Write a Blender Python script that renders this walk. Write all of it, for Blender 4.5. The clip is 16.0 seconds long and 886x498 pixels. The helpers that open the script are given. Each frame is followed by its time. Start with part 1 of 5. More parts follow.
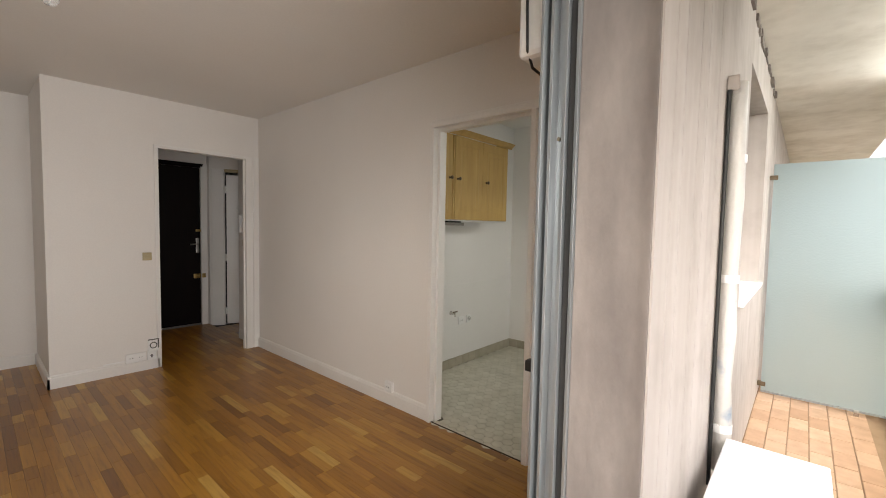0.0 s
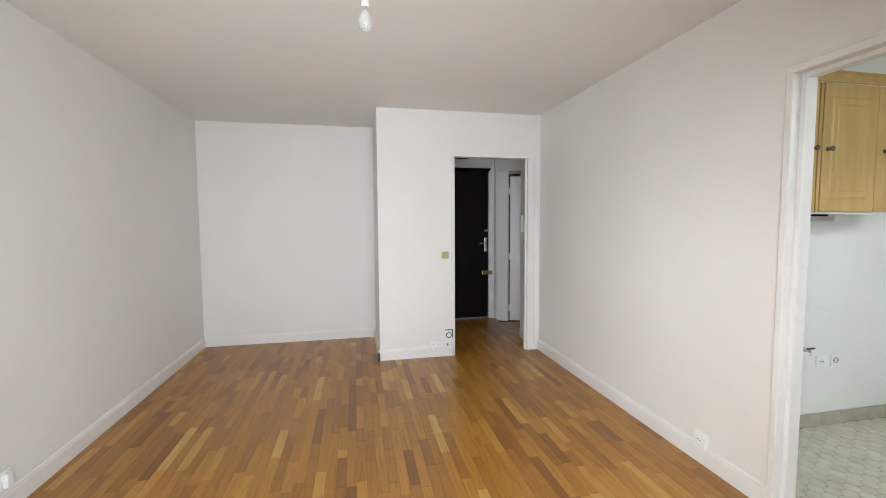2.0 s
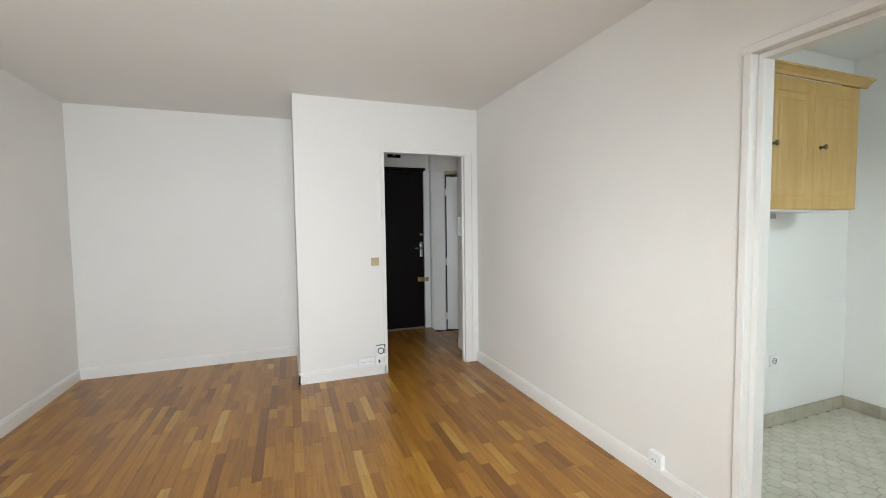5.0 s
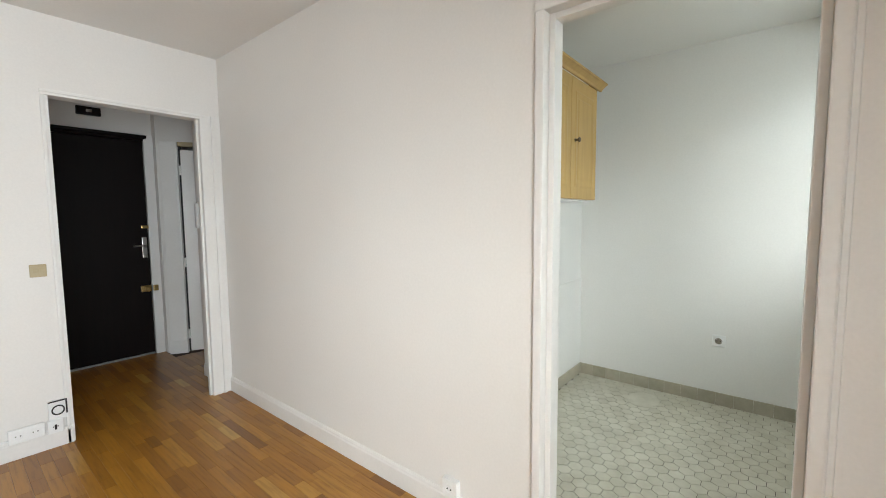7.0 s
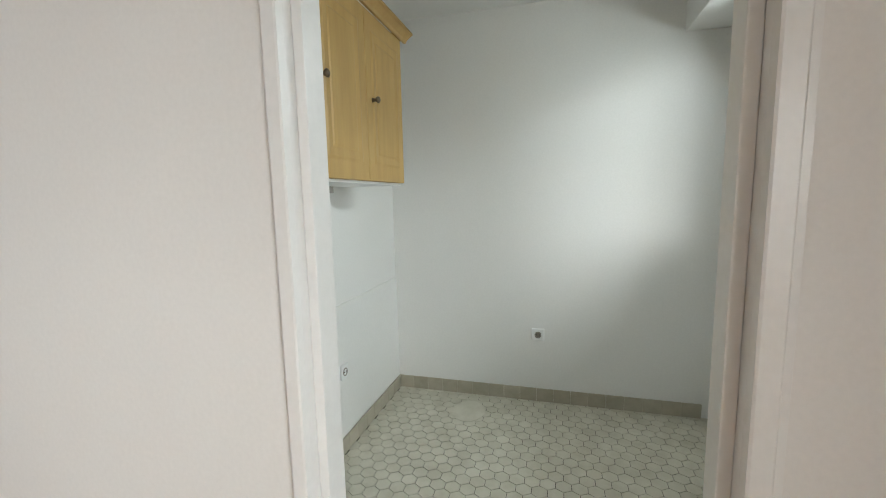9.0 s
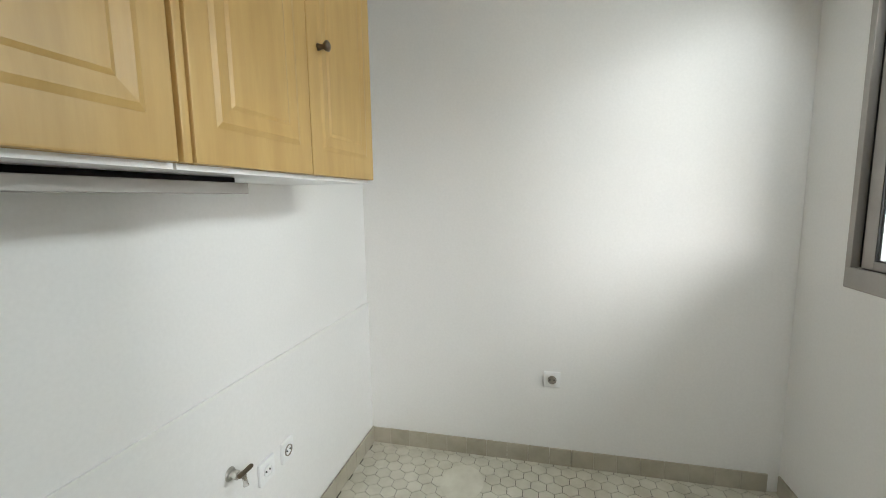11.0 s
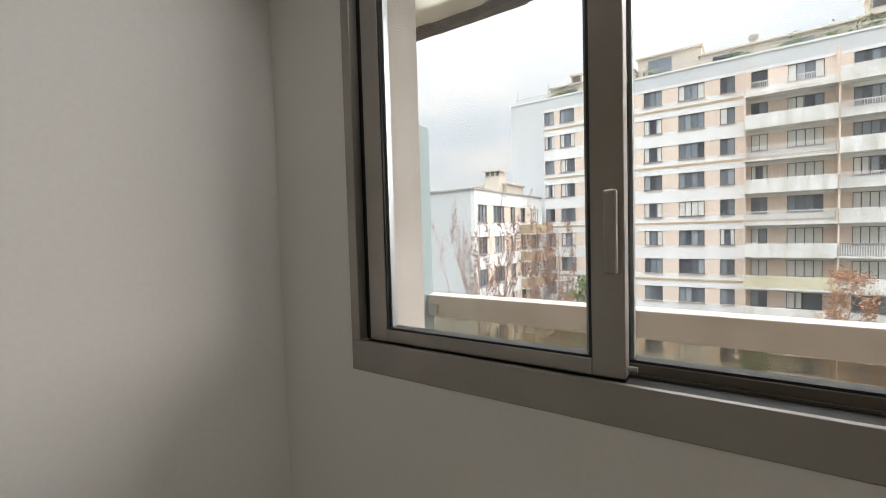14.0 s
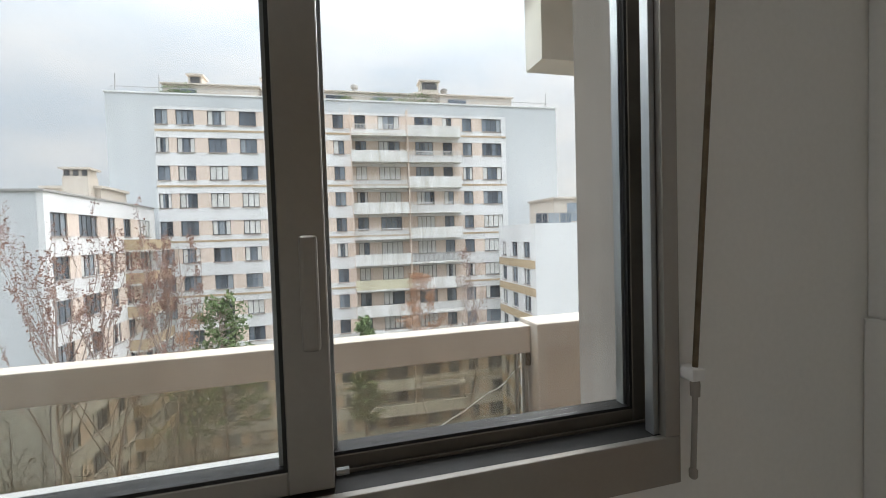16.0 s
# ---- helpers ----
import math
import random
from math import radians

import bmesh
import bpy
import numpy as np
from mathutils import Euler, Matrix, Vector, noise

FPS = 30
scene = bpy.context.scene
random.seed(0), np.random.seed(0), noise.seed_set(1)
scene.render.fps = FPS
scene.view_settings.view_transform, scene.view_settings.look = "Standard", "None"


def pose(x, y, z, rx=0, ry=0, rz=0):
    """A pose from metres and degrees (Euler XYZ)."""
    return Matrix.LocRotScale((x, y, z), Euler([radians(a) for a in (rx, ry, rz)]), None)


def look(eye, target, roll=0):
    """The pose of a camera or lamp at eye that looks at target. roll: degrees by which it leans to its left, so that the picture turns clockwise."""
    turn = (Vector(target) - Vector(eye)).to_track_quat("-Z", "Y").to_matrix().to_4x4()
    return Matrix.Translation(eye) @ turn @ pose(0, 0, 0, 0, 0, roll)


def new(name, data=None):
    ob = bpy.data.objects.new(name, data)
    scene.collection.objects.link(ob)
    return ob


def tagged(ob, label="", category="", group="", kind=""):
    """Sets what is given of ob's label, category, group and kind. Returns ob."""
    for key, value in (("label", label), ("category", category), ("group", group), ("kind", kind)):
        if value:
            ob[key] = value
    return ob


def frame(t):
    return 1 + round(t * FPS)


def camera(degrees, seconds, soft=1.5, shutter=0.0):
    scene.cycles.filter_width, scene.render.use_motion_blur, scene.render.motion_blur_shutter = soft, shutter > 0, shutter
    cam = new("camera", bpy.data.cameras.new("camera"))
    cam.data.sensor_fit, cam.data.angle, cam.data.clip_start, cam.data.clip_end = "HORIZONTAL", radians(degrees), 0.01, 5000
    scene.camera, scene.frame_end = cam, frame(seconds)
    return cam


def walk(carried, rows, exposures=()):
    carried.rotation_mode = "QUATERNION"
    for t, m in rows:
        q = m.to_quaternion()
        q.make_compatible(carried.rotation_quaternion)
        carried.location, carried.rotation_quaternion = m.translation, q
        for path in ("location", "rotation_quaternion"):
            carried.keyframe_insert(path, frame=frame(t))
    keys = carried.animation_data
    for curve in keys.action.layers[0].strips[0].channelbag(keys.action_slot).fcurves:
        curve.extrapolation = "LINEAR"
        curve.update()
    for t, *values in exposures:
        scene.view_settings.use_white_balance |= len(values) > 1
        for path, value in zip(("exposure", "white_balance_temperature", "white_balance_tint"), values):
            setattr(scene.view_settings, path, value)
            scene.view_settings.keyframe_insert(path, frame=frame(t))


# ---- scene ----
cam = camera(93.8, 16.0, 1.0)
PATH = [
    (0, (-2.106, -0.558, 1.379), (-0.602, 0.755, 1.269), 1.1),
    (0.5, (-2.034, -0.412, 1.393), (-0.731, 1.101, 1.281), 1.0),
    (1, (-2.0, -0.309, 1.402), (-0.962, 1.396, 1.284), 0.8),
    (1.5, (-1.971, -0.212, 1.4), (-1.237, 1.644, 1.275), 0.3),
    (2, (-1.929, -0.154, 1.396), (-1.517, 1.799, 1.262), -0.3),
    (2.5, (-1.924, -0.138, 1.393), (-1.758, 1.85, 1.255), -0.8),
    (3, (-1.911, -0.139, 1.401), (-1.868, 1.855, 1.254), -1.3),
    (5.5, (-1.684, 0.383, 1.357), (-0.744, 2.145, 1.257), -0.7),
    (6, (-1.586, 0.54, 1.344), (-0.42, 2.161, 1.232), -0.6),
    (6.5, (-1.529, 0.581, 1.332), (-0.162, 2.035, 1.204), -0.4),
    (7, (-1.384, 0.7, 1.343), (0.157, 1.965, 1.183), -0.5),
    (7.5, (-1.236, 0.837, 1.344), (0.454, 1.893, 1.175), -0.8),
    (8, (-1.105, 0.898, 1.311), (0.703, 1.735, 1.135), -1.2),
    (8.5, (-0.892, 0.909, 1.311), (0.986, 1.565, 1.106), -1.5),
    (9, (-0.669, 0.895, 1.363), (1.242, 1.429, 1.113), -1.2),
    (11.3, (0.074, 1.101, 1.371), (2.012, 1.53, 1.128), -0.7),
    (11.5, (0.16, 1.11, 1.364), (2.116, 1.456, 1.131), -0.7),
    (12, (0.355, 1.084, 1.358), (2.343, 1.103, 1.141), -0.7),
    (12.5, (0.517, 0.983, 1.355), (2.461, 0.556, 1.157), -0.4),
    (13, (0.754, 0.903, 1.36), (2.523, -0.02, 1.218), -0.9),
    (13.5, (0.866, 0.873, 1.382), (2.34, -0.474, 1.268), -1.5),
    (14, (0.959, 0.741, 1.37), (2.065, -0.923, 1.287), -1.6),
    (14.5, (1.055, 0.563, 1.41), (1.768, -1.304, 1.349), -1.9),
    (15, (1.064, 0.484, 1.427), (1.373, -1.492, 1.377), -1.9),
    (15.5, (1.086, 0.49, 1.431), (0.986, -1.507, 1.379), -1.6),
    (16, (1.079, 0.533, 1.429), (0.575, -1.401, 1.362), -1.8),
]
walk(cam, [(t, look(eye, target, roll)) for t, eye, target, roll in PATH], exposures=[(0, 2.15, 7150, 14), (0.7, 2.7, 7350, 16), (1.5, 3.02, 6200, 9), (3, 3.04, 6150, 8), (5.5, 3.1, 6100, 5), (7.5, 3.12, 6250, 6), (8.3, 3.0, 6200, 6), (9, 2.78, 6150, 6), (11.5, 3.17, 6350, 12), (12.5, 2.65, 6500, 13), (13.5, 2.03, 6800, 16), (14.5, 1.85, 6850, 18), (15, 1.78, 6550, 16), (16, 1.66, 6500, 16)])

# ---- world, sun, exposure ----
world = bpy.data.worlds.new("overcast")
scene.world = world
world.use_nodes = True
wn = world.node_tree.nodes
wl = world.node_tree.links
wn.clear()
w_out = wn.new("ShaderNodeOutputWorld")
w_bg = wn.new("ShaderNodeBackground")
w_sky = wn.new("ShaderNodeTexSky")
w_sky.sky_type = "NISHITA"
w_sky.sun_disc = False
w_sky.sun_elevation = radians(19)
w_sky.sun_rotation = radians(238)
w_sky.dust_density = 3.0
w_tc = wn.new("ShaderNodeTexCoord")
w_map = wn.new("ShaderNodeMapping")
w_map.inputs["Scale"].default_value = (2.2, 3.4, 7.5)
w_noise = wn.new("ShaderNodeTexNoise")
w_noise.inputs["Scale"].default_value = 1.6
w_noise.inputs["Detail"].default_value = 6
w_noise.inputs["Roughness"].default_value = 0.55
w_ramp = wn.new("ShaderNodeValToRGB")
w_ramp.color_ramp.elements[0].position = 0.38
w_ramp.color_ramp.elements[0].color = (4.15, 4.65, 5.15, 1)
w_ramp.color_ramp.elements[1].position = 0.64
w_ramp.color_ramp.elements[1].color = (5.15, 5.35, 5.55, 1)
w_mix = wn.new("ShaderNodeMixRGB")
w_mix.inputs["Fac"].default_value = 0.94
wl.new(w_tc.outputs["Generated"], w_map.inputs["Vector"])
wl.new(w_map.outputs["Vector"], w_noise.inputs["Vector"])
wl.new(w_noise.outputs["Fac"], w_ramp.inputs["Fac"])
wl.new(w_sky.outputs["Color"], w_mix.inputs["Color1"])
wl.new(w_ramp.outputs["Color"], w_mix.inputs["Color2"])
# an overcast sky is brightest overhead
w_sep = wn.new("ShaderNodeSeparateXYZ")
w_pow = wn.new("ShaderNodeMath")
w_pow.operation = "POWER"
w_pow.inputs[1].default_value = 3.5
w_high = wn.new("ShaderNodeMapRange")
w_high.inputs["To Min"].default_value = 0.49
w_high.inputs["To Max"].default_value = 6.0
w_mul = wn.new("ShaderNodeMixRGB")
w_mul.blend_type = "MULTIPLY"
w_mul.inputs["Fac"].default_value = 1.0
wl.new(w_tc.outputs["Generated"], w_sep.inputs["Vector"])
wl.new(w_sep.outputs["Z"], w_pow.inputs[0])
wl.new(w_pow.outputs["Value"], w_high.inputs["Value"])
wl.new(w_mix.outputs["Color"], w_mul.inputs["Color1"])
wl.new(w_high.outputs["Result"], w_mul.inputs["Color2"])
wl.new(w_mul.outputs["Color"], w_bg.inputs["Color"])
wl.new(w_bg.outputs["Background"], w_out.inputs["Surface"])
w_bg.inputs["Strength"].default_value = 0.12

sun = new("sun", bpy.data.lights.new("sun", "SUN"))
sun.data.energy = 1.6
sun.data.angle = radians(66)
sun.data.color = (1.0, 0.985, 0.96)
sun.matrix_world = look((-26, -16, 10.5), (0, 0, 0))

# the sky's light through the open balcony door
sky_door = new("balcony_door_skylight", bpy.data.lights.new("balcony_door_skylight", "AREA"))
sky_door.data.shape = "RECTANGLE"
sky_door.data.size, sky_door.data.size_y = 1.9, 2.1
sky_door.data.energy = 6.4
sky_door.data.spread = radians(122)
sky_door.data.color = (0.93, 0.97, 1.0)
sky_door.matrix_world = look((-2.1, -0.3, 1.1), (-2.1, 4.0, 1.1))

# the high sky's light in the top of the balcony opening before the kitchen
sky_balcony = new("balcony_skylight", bpy.data.lights.new("balcony_skylight", "AREA"))
sky_balcony.data.shape = "RECTANGLE"
sky_balcony.data.size, sky_balcony.data.size_y = 1.85, 0.09
sky_balcony.data.energy = 2.6
sky_balcony.data.color = (0.92, 1.0, 0.99)
sky_balcony.matrix_world = look((1.27, -1.14, 2.42), (1.1, 1.1, 1.0))


# the sky's light in the head of the kitchen window
sky_window = new("kitchen_window_skylight", bpy.data.lights.new("kitchen_window_skylight", "AREA"))
sky_window.data.shape = "RECTANGLE"
sky_window.data.size, sky_window.data.size_y = 1.05, 0.1
sky_window.data.energy = 1.0
sky_window.data.color = (0.94, 1.0, 0.98)
sky_window.matrix_world = look((1.1, -0.004, 2.12), (0.95, 1.3, 1.3))


# ---- material helpers ----
def shader(name):
    m = bpy.data.materials.new(name)
    m.use_nodes = True
    return m, m.node_tree.nodes, m.node_tree.links, m.node_tree.nodes["Principled BSDF"]


def noise_node(n, l, scale, detail=4, stretch=None, rough=0.55):
    tc = n.new("ShaderNodeNewGeometry")
    tex = n.new("ShaderNodeTexNoise")
    tex.inputs["Scale"].default_value = scale
    tex.inputs["Detail"].default_value = detail
    tex.inputs["Roughness"].default_value = rough
    if stretch:
        mp = n.new("ShaderNodeMapping")
        mp.inputs["Scale"].default_value = stretch
        l.new(tc.outputs["Position"], mp.inputs["Vector"])
        l.new(mp.outputs["Vector"], tex.inputs["Vector"])
    else:
        l.new(tc.outputs["Position"], tex.inputs["Vector"])
    return tex


def mix_rgb(n, l, a, b, fac, mode="MIX"):
    mx = n.new("ShaderNodeMixRGB")
    mx.blend_type = mode
    for sock, v in (("Color1", a), ("Color2", b), ("Fac", fac)):
        if isinstance(v, (int, float)):
            mx.inputs[sock].default_value = v
        elif isinstance(v, tuple):
            mx.inputs[sock].default_value = (*v, 1) if len(v) == 3 else v
        else:
            l.new(v, mx.inputs[sock])
    return mx.outputs["Color"]


def ramp(n, l, src, stops):
    r = n.new("ShaderNodeValToRGB")
    e = r.color_ramp.elements
    while len(e) < len(stops):
        e.new(0.5)
    for el, (p, c) in zip(e, stops):
        el.position = p
        el.color = (*c, 1)
    l.new(src, r.inputs["Fac"])
    return r.outputs["Color"]


def bump(n, l, b, height, strength, dist=0.002):
    bp = n.new("ShaderNodeBump")
    bp.inputs["Strength"].default_value = strength
    bp.inputs["Distance"].default_value = dist
    l.new(height, bp.inputs["Height"])
    l.new(bp.outputs["Normal"], b.inputs["Normal"])


def surface(name, light, dark, rough=0.6, big=1.5, small=40, metal=0.0, bumps=0.25, dist=0.002, stretch=None, low=0.35, high=0.7, coat=0.0):
    """A two-scale material: broad stains and fine grain between two colours, with relief."""
    m, n, l, b = shader(name)
    a = noise_node(n, l, big, 5, stretch)
    f = noise_node(n, l, small, 3, stretch)
    col = ramp(n, l, a.outputs["Fac"], [(low, dark), (high, light)])
    fine = ramp(n, l, f.outputs["Fac"], [(0.3, (0.965, 0.965, 0.965)), (0.7, (1.0, 1.0, 1.0))])
    l.new(mix_rgb(n, l, col, fine, 1.0, "MULTIPLY"), b.inputs["Base Color"])
    b.inputs["Metallic"].default_value = metal
    rr = n.new("ShaderNodeMapRange")
    rr.inputs["To Min"].default_value = max(0.02, rough - 0.08)
    rr.inputs["To Max"].default_value = min(1.0, rough + 0.08)
    l.new(a.outputs["Fac"], rr.inputs["Value"])
    l.new(rr.outputs["Result"], b.inputs["Roughness"])
    b.inputs["Coat Weight"].default_value = coat
    bump(n, l, b, f.outputs["Fac"], bumps, dist)
    return m


def streaky(name, light, dark, rough, across, along, bumps=0.2):
    """Plaster or concrete with vertical weather streaks."""
    m, n, l, b = shader(name)
    s = noise_node(n, l, 1.0, 6, (across, across, along))
    f = noise_node(n, l, 60, 4)
    g = noise_node(n, l, 5, 5)
    col = ramp(n, l, s.outputs["Fac"], [(0.34, dark), (0.62, light)])
    spots = ramp(n, l, g.outputs["Fac"], [(0.3, (0.86, 0.85, 0.84)), (0.55, (1, 1, 1))])
    l.new(mix_rgb(n, l, col, spots, 1.0, "MULTIPLY"), b.inputs["Base Color"])
    b.inputs["Roughness"].default_value = rough
    bump(n, l, b, f.outputs["Fac"], bumps, 0.003)
    return m


def pieces(name, stops, island, grain=None, rough=0.35, coat=0.0, bumps=0.1):
    """Varies from piece to piece: by object, or by island in a joined mesh."""
    m, n, l, b = shader(name)
    if island:
        src = n.new("ShaderNodeNewGeometry").outputs["Random Per Island"]
    else:
        src = n.new("ShaderNodeObjectInfo").outputs["Random"]
    col = ramp(n, l, src, stops)
    if grain:
        g = noise_node(n, l, 1.0, 6, grain, 0.65)
        tone = ramp(n, l, g.outputs["Fac"], [(0.3, (0.66, 0.6, 0.54)), (0.5, (0.95, 0.94, 0.93)), (0.75, (1.1, 1.1, 1.08))])
    else:
        g = noise_node(n, l, 9, 5)
        tone = ramp(n, l, g.outputs["Fac"], [(0.3, (0.82, 0.81, 0.78)), (0.6, (1, 1, 1))])
    l.new(mix_rgb(n, l, col, tone, 1.0, "MULTIPLY"), b.inputs["Base Color"])
    rr = n.new("ShaderNodeMapRange")
    rr.inputs["To Min"].default_value = rough - 0.08
    rr.inputs["To Max"].default_value = rough + 0.1
    l.new(g.outputs["Fac"], rr.inputs["Value"])
    l.new(rr.outputs["Result"], b.inputs["Roughness"])
    b.inputs["Coat Weight"].default_value = coat
    b.inputs["Coat Roughness"].default_value = 0.25
    bump(n, l, b, g.outputs["Fac"], bumps, 0.001)
    return m


def glass(name, tint, gloss_rough=0.02, dirt=0.0, dirt_color=(0.4, 0.38, 0.33)):
    """A thin pane: clear, with a mirror gloss by Fresnel, and optional dried dirt."""
    m = bpy.data.materials.new(name)
    m.use_nodes = True
    n, l = m.node_tree.nodes, m.node_tree.links
    n.clear()
    out = n.new("ShaderNodeOutputMaterial")
    tr = n.new("ShaderNodeBsdfTransparent")
    tr.inputs["Color"].default_value = (*tint, 1)
    gl = n.new("ShaderNodeBsdfGlossy")
    gl.inputs["Roughness"].default_value = gloss_rough
    lw = n.new("ShaderNodeLayerWeight")
    lw.inputs["Blend"].default_value = 0.5
    fr = n.new("ShaderNodeMath")
    fr.operation = "POWER"
    fr.inputs[1].default_value = 5.0
    l.new(lw.outputs["Facing"], fr.inputs[0])
    ad = n.new("ShaderNodeMapRange")
    ad.inputs["To Min"].default_value = 0.025
    ad.inputs["To Max"].default_value = 0.9
    l.new(fr.outputs["Value"], ad.inputs["Value"])
    mx = n.new("ShaderNodeMixShader")
    l.new(ad.outputs["Result"], mx.inputs["Fac"])
    l.new(tr.outputs["BSDF"], mx.inputs[1])
    l.new(gl.outputs["BSDF"], mx.inputs[2])
    last = mx.outputs["Shader"]
    if dirt:
        df = n.new("ShaderNodeBsdfDiffuse")
        df.inputs["Color"].default_value = (*dirt_color, 1)
        a = noise_node(n, l, 6, 8, (1, 1, 0.6), 0.7)
        r = n.new("ShaderNodeMapRange")
        r.inputs["From Min"].default_value = 0.35
        r.inputs["From Max"].default_value = 0.75
        r.inputs["To Min"].default_value = dirt * 0.45
        r.inputs["To Max"].default_value = dirt
        l.new(a.outputs["Fac"], r.inputs["Value"])
        m2 = n.new("ShaderNodeMixShader")
        l.new(r.outputs["Result"], m2.inputs["Fac"])
        l.new(last, m2.inputs[1])
        l.new(df.outputs["BSDF"], m2.inputs[2])
        last = m2.outputs["Shader"]
    l.new(last, out.inputs["Surface"])
    return m


# ---- materials ----
PAINT = surface("wall_paint", (0.83, 0.81, 0.78), (0.79, 0.765, 0.735), 0.62, 0.7, 90, bumps=0.12, dist=0.001)
CEIL = surface("ceiling_paint", (0.8, 0.785, 0.76), (0.76, 0.74, 0.71), 0.75, 0.6, 70, bumps=0.1, dist=0.001)
TRIM = surface("gloss_trim_paint", (0.85, 0.84, 0.82), (0.8, 0.785, 0.76), 0.35, 2.0, 60, bumps=0.06, dist=0.001)
KPAINT = surface("kitchen_paint", (0.875, 0.87, 0.85), (0.835, 0.83, 0.81), 0.5, 0.8, 90, bumps=0.1, dist=0.001)
OAK_STOPS = [(0.0, (0.2, 0.078, 0.01)), (0.1, (0.29, 0.122, 0.015)), (0.5, (0.375, 0.17, 0.021)), (0.86, (0.43, 0.205, 0.027)), (0.95, (0.49, 0.262, 0.043)), (1.0, (0.57, 0.35, 0.095))]
OAK = pieces("oak_stave", OAK_STOPS, False, (60, 4, 60), 0.33, 0.12)
OAK_I = pieces("oak_stave_joined", OAK_STOPS, True, (60, 4, 60), 0.33, 0.12)
GAP = surface("floor_gap", (0.06, 0.03, 0.015), (0.04, 0.02, 0.01), 0.8)
HEX_STOPS = [(0.0, (0.58, 0.555, 0.455)), (0.5, (0.615, 0.59, 0.49)), (1.0, (0.645, 0.62, 0.52))]
HEX = pieces("hexagon_tile", HEX_STOPS, False, None, 0.32, 0.1, 0.15)
HEX_I = pieces("hexagon_tile_joined", HEX_STOPS, True, None, 0.32, 0.1, 0.15)
GROUT = surface("dark_grout", (0.13, 0.12, 0.09), (0.06, 0.055, 0.04), 0.85, 6, 60)
SKIRT = pieces("skirting_tile", [(0, (0.44, 0.405, 0.32)), (1, (0.485, 0.45, 0.36))], False, None, 0.35)
MAPLE = surface("yellow_wood", (0.56, 0.375, 0.13), (0.47, 0.3, 0.09), 0.42, 3.0, 30, stretch=(6, 6, 0.8), bumps=0.08, dist=0.001)
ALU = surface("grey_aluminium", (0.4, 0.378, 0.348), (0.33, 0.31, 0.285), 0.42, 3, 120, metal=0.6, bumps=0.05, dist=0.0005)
# the grey aluminium again, darkened for the shade deep in the window frame
ALU_SHADED = surface("shaded_aluminium", (0.2, 0.18, 0.155), (0.12, 0.105, 0.085), 0.5, 5, 90, metal=0.4, bumps=0.1, dist=0.0005)
ALU_PALE = surface("pale_aluminium", (0.42, 0.445, 0.46), (0.3, 0.325, 0.34), 0.36, 4, 90, metal=0.75, bumps=0.04, dist=0.0005, stretch=(8, 8, 0.6))
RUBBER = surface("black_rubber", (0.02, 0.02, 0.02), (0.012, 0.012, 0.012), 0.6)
CONCRETE = surface("weathered_concrete", (0.29, 0.255, 0.235), (0.15, 0.13, 0.12), 0.9, 4.5, 38, bumps=0.7, dist=0.004, stretch=(1.2, 1.2, 0.45))
DARK_EDGE = streaky("dark_slab_edge", (0.13, 0.1, 0.085), (0.06, 0.045, 0.04), 0.9, 14, 3, 0.6)
FACADE = streaky("facade_render", (0.52, 0.475, 0.45), (0.44, 0.395, 0.365), 0.85, 7, 0.25, 0.2)
BEIGE = streaky("beige_parapet", (0.6, 0.54, 0.47), (0.52, 0.455, 0.385), 0.8, 5, 0.5, 0.2)
SLAB = streaky("balcony_slab", (0.78, 0.76, 0.71), (0.66, 0.63, 0.57), 0.85, 2, 2, 0.2)
BGROUT = surface("sandy_grout", (0.4, 0.27, 0.17), (0.3, 0.2, 0.12), 0.9, 6, 60)
TERRA = pieces("terracotta_tile", [(0, (0.48, 0.3, 0.19)), (0.5, (0.55, 0.36, 0.24)), (1, (0.62, 0.43, 0.3))], False, None, 0.7, 0, 0.2)
TERRA_I = pieces("terracotta_tile_joined", [(0, (0.48, 0.3, 0.19)), (0.5, (0.55, 0.36, 0.24)), (1, (0.62, 0.43, 0.3))], True, None, 0.7, 0, 0.2)
WHITE_PL = surface("white_plastic", (0.88, 0.885, 0.88), (0.84, 0.845, 0.84), 0.35, 4, 100, bumps=0.03)
BEIGE_PL = surface("yellowed_plastic", (0.5, 0.42, 0.26), (0.43, 0.35, 0.2), 0.4, 6, 80, bumps=0.03)
BLACK = surface("black_paint", (0.007, 0.0035, 0.003), (0.004, 0.002, 0.0018), 0.5, 2, 40, stretch=(10, 10, 1), bumps=0.15)
BLACK.node_tree.nodes["Principled BSDF"].inputs["Specular IOR Level"].default_value = 0.15
BRASS = surface("worn_brass", (0.55, 0.4, 0.16), (0.4, 0.27, 0.1), 0.35, 20, 80, metal=0.9)
GREY_PL = surface("grey_socket_insert", (0.3, 0.265, 0.22), (0.2, 0.175, 0.145), 0.45, 10, 80, bumps=0.03)
CHROME = surface("dull_chrome", (0.62, 0.61, 0.58), (0.5, 0.48, 0.45), 0.28, 20, 80, metal=1.0)
IRON = surface("dark_bronze_knob", (0.2, 0.16, 0.11), (0.12, 0.09, 0.06), 0.4, 30, 80, metal=0.8)
FOIL = surface("taped_foil_insulation", (0.6, 0.585, 0.56), (0.26, 0.33, 0.42), 0.5, 7, 60, metal=0.05, bumps=0.7, dist=0.004, low=0.3, high=0.44)
PANE = glass("window_pane", (0.96, 0.97, 0.96), 0.01, 0.03, (0.7, 0.7, 0.68))
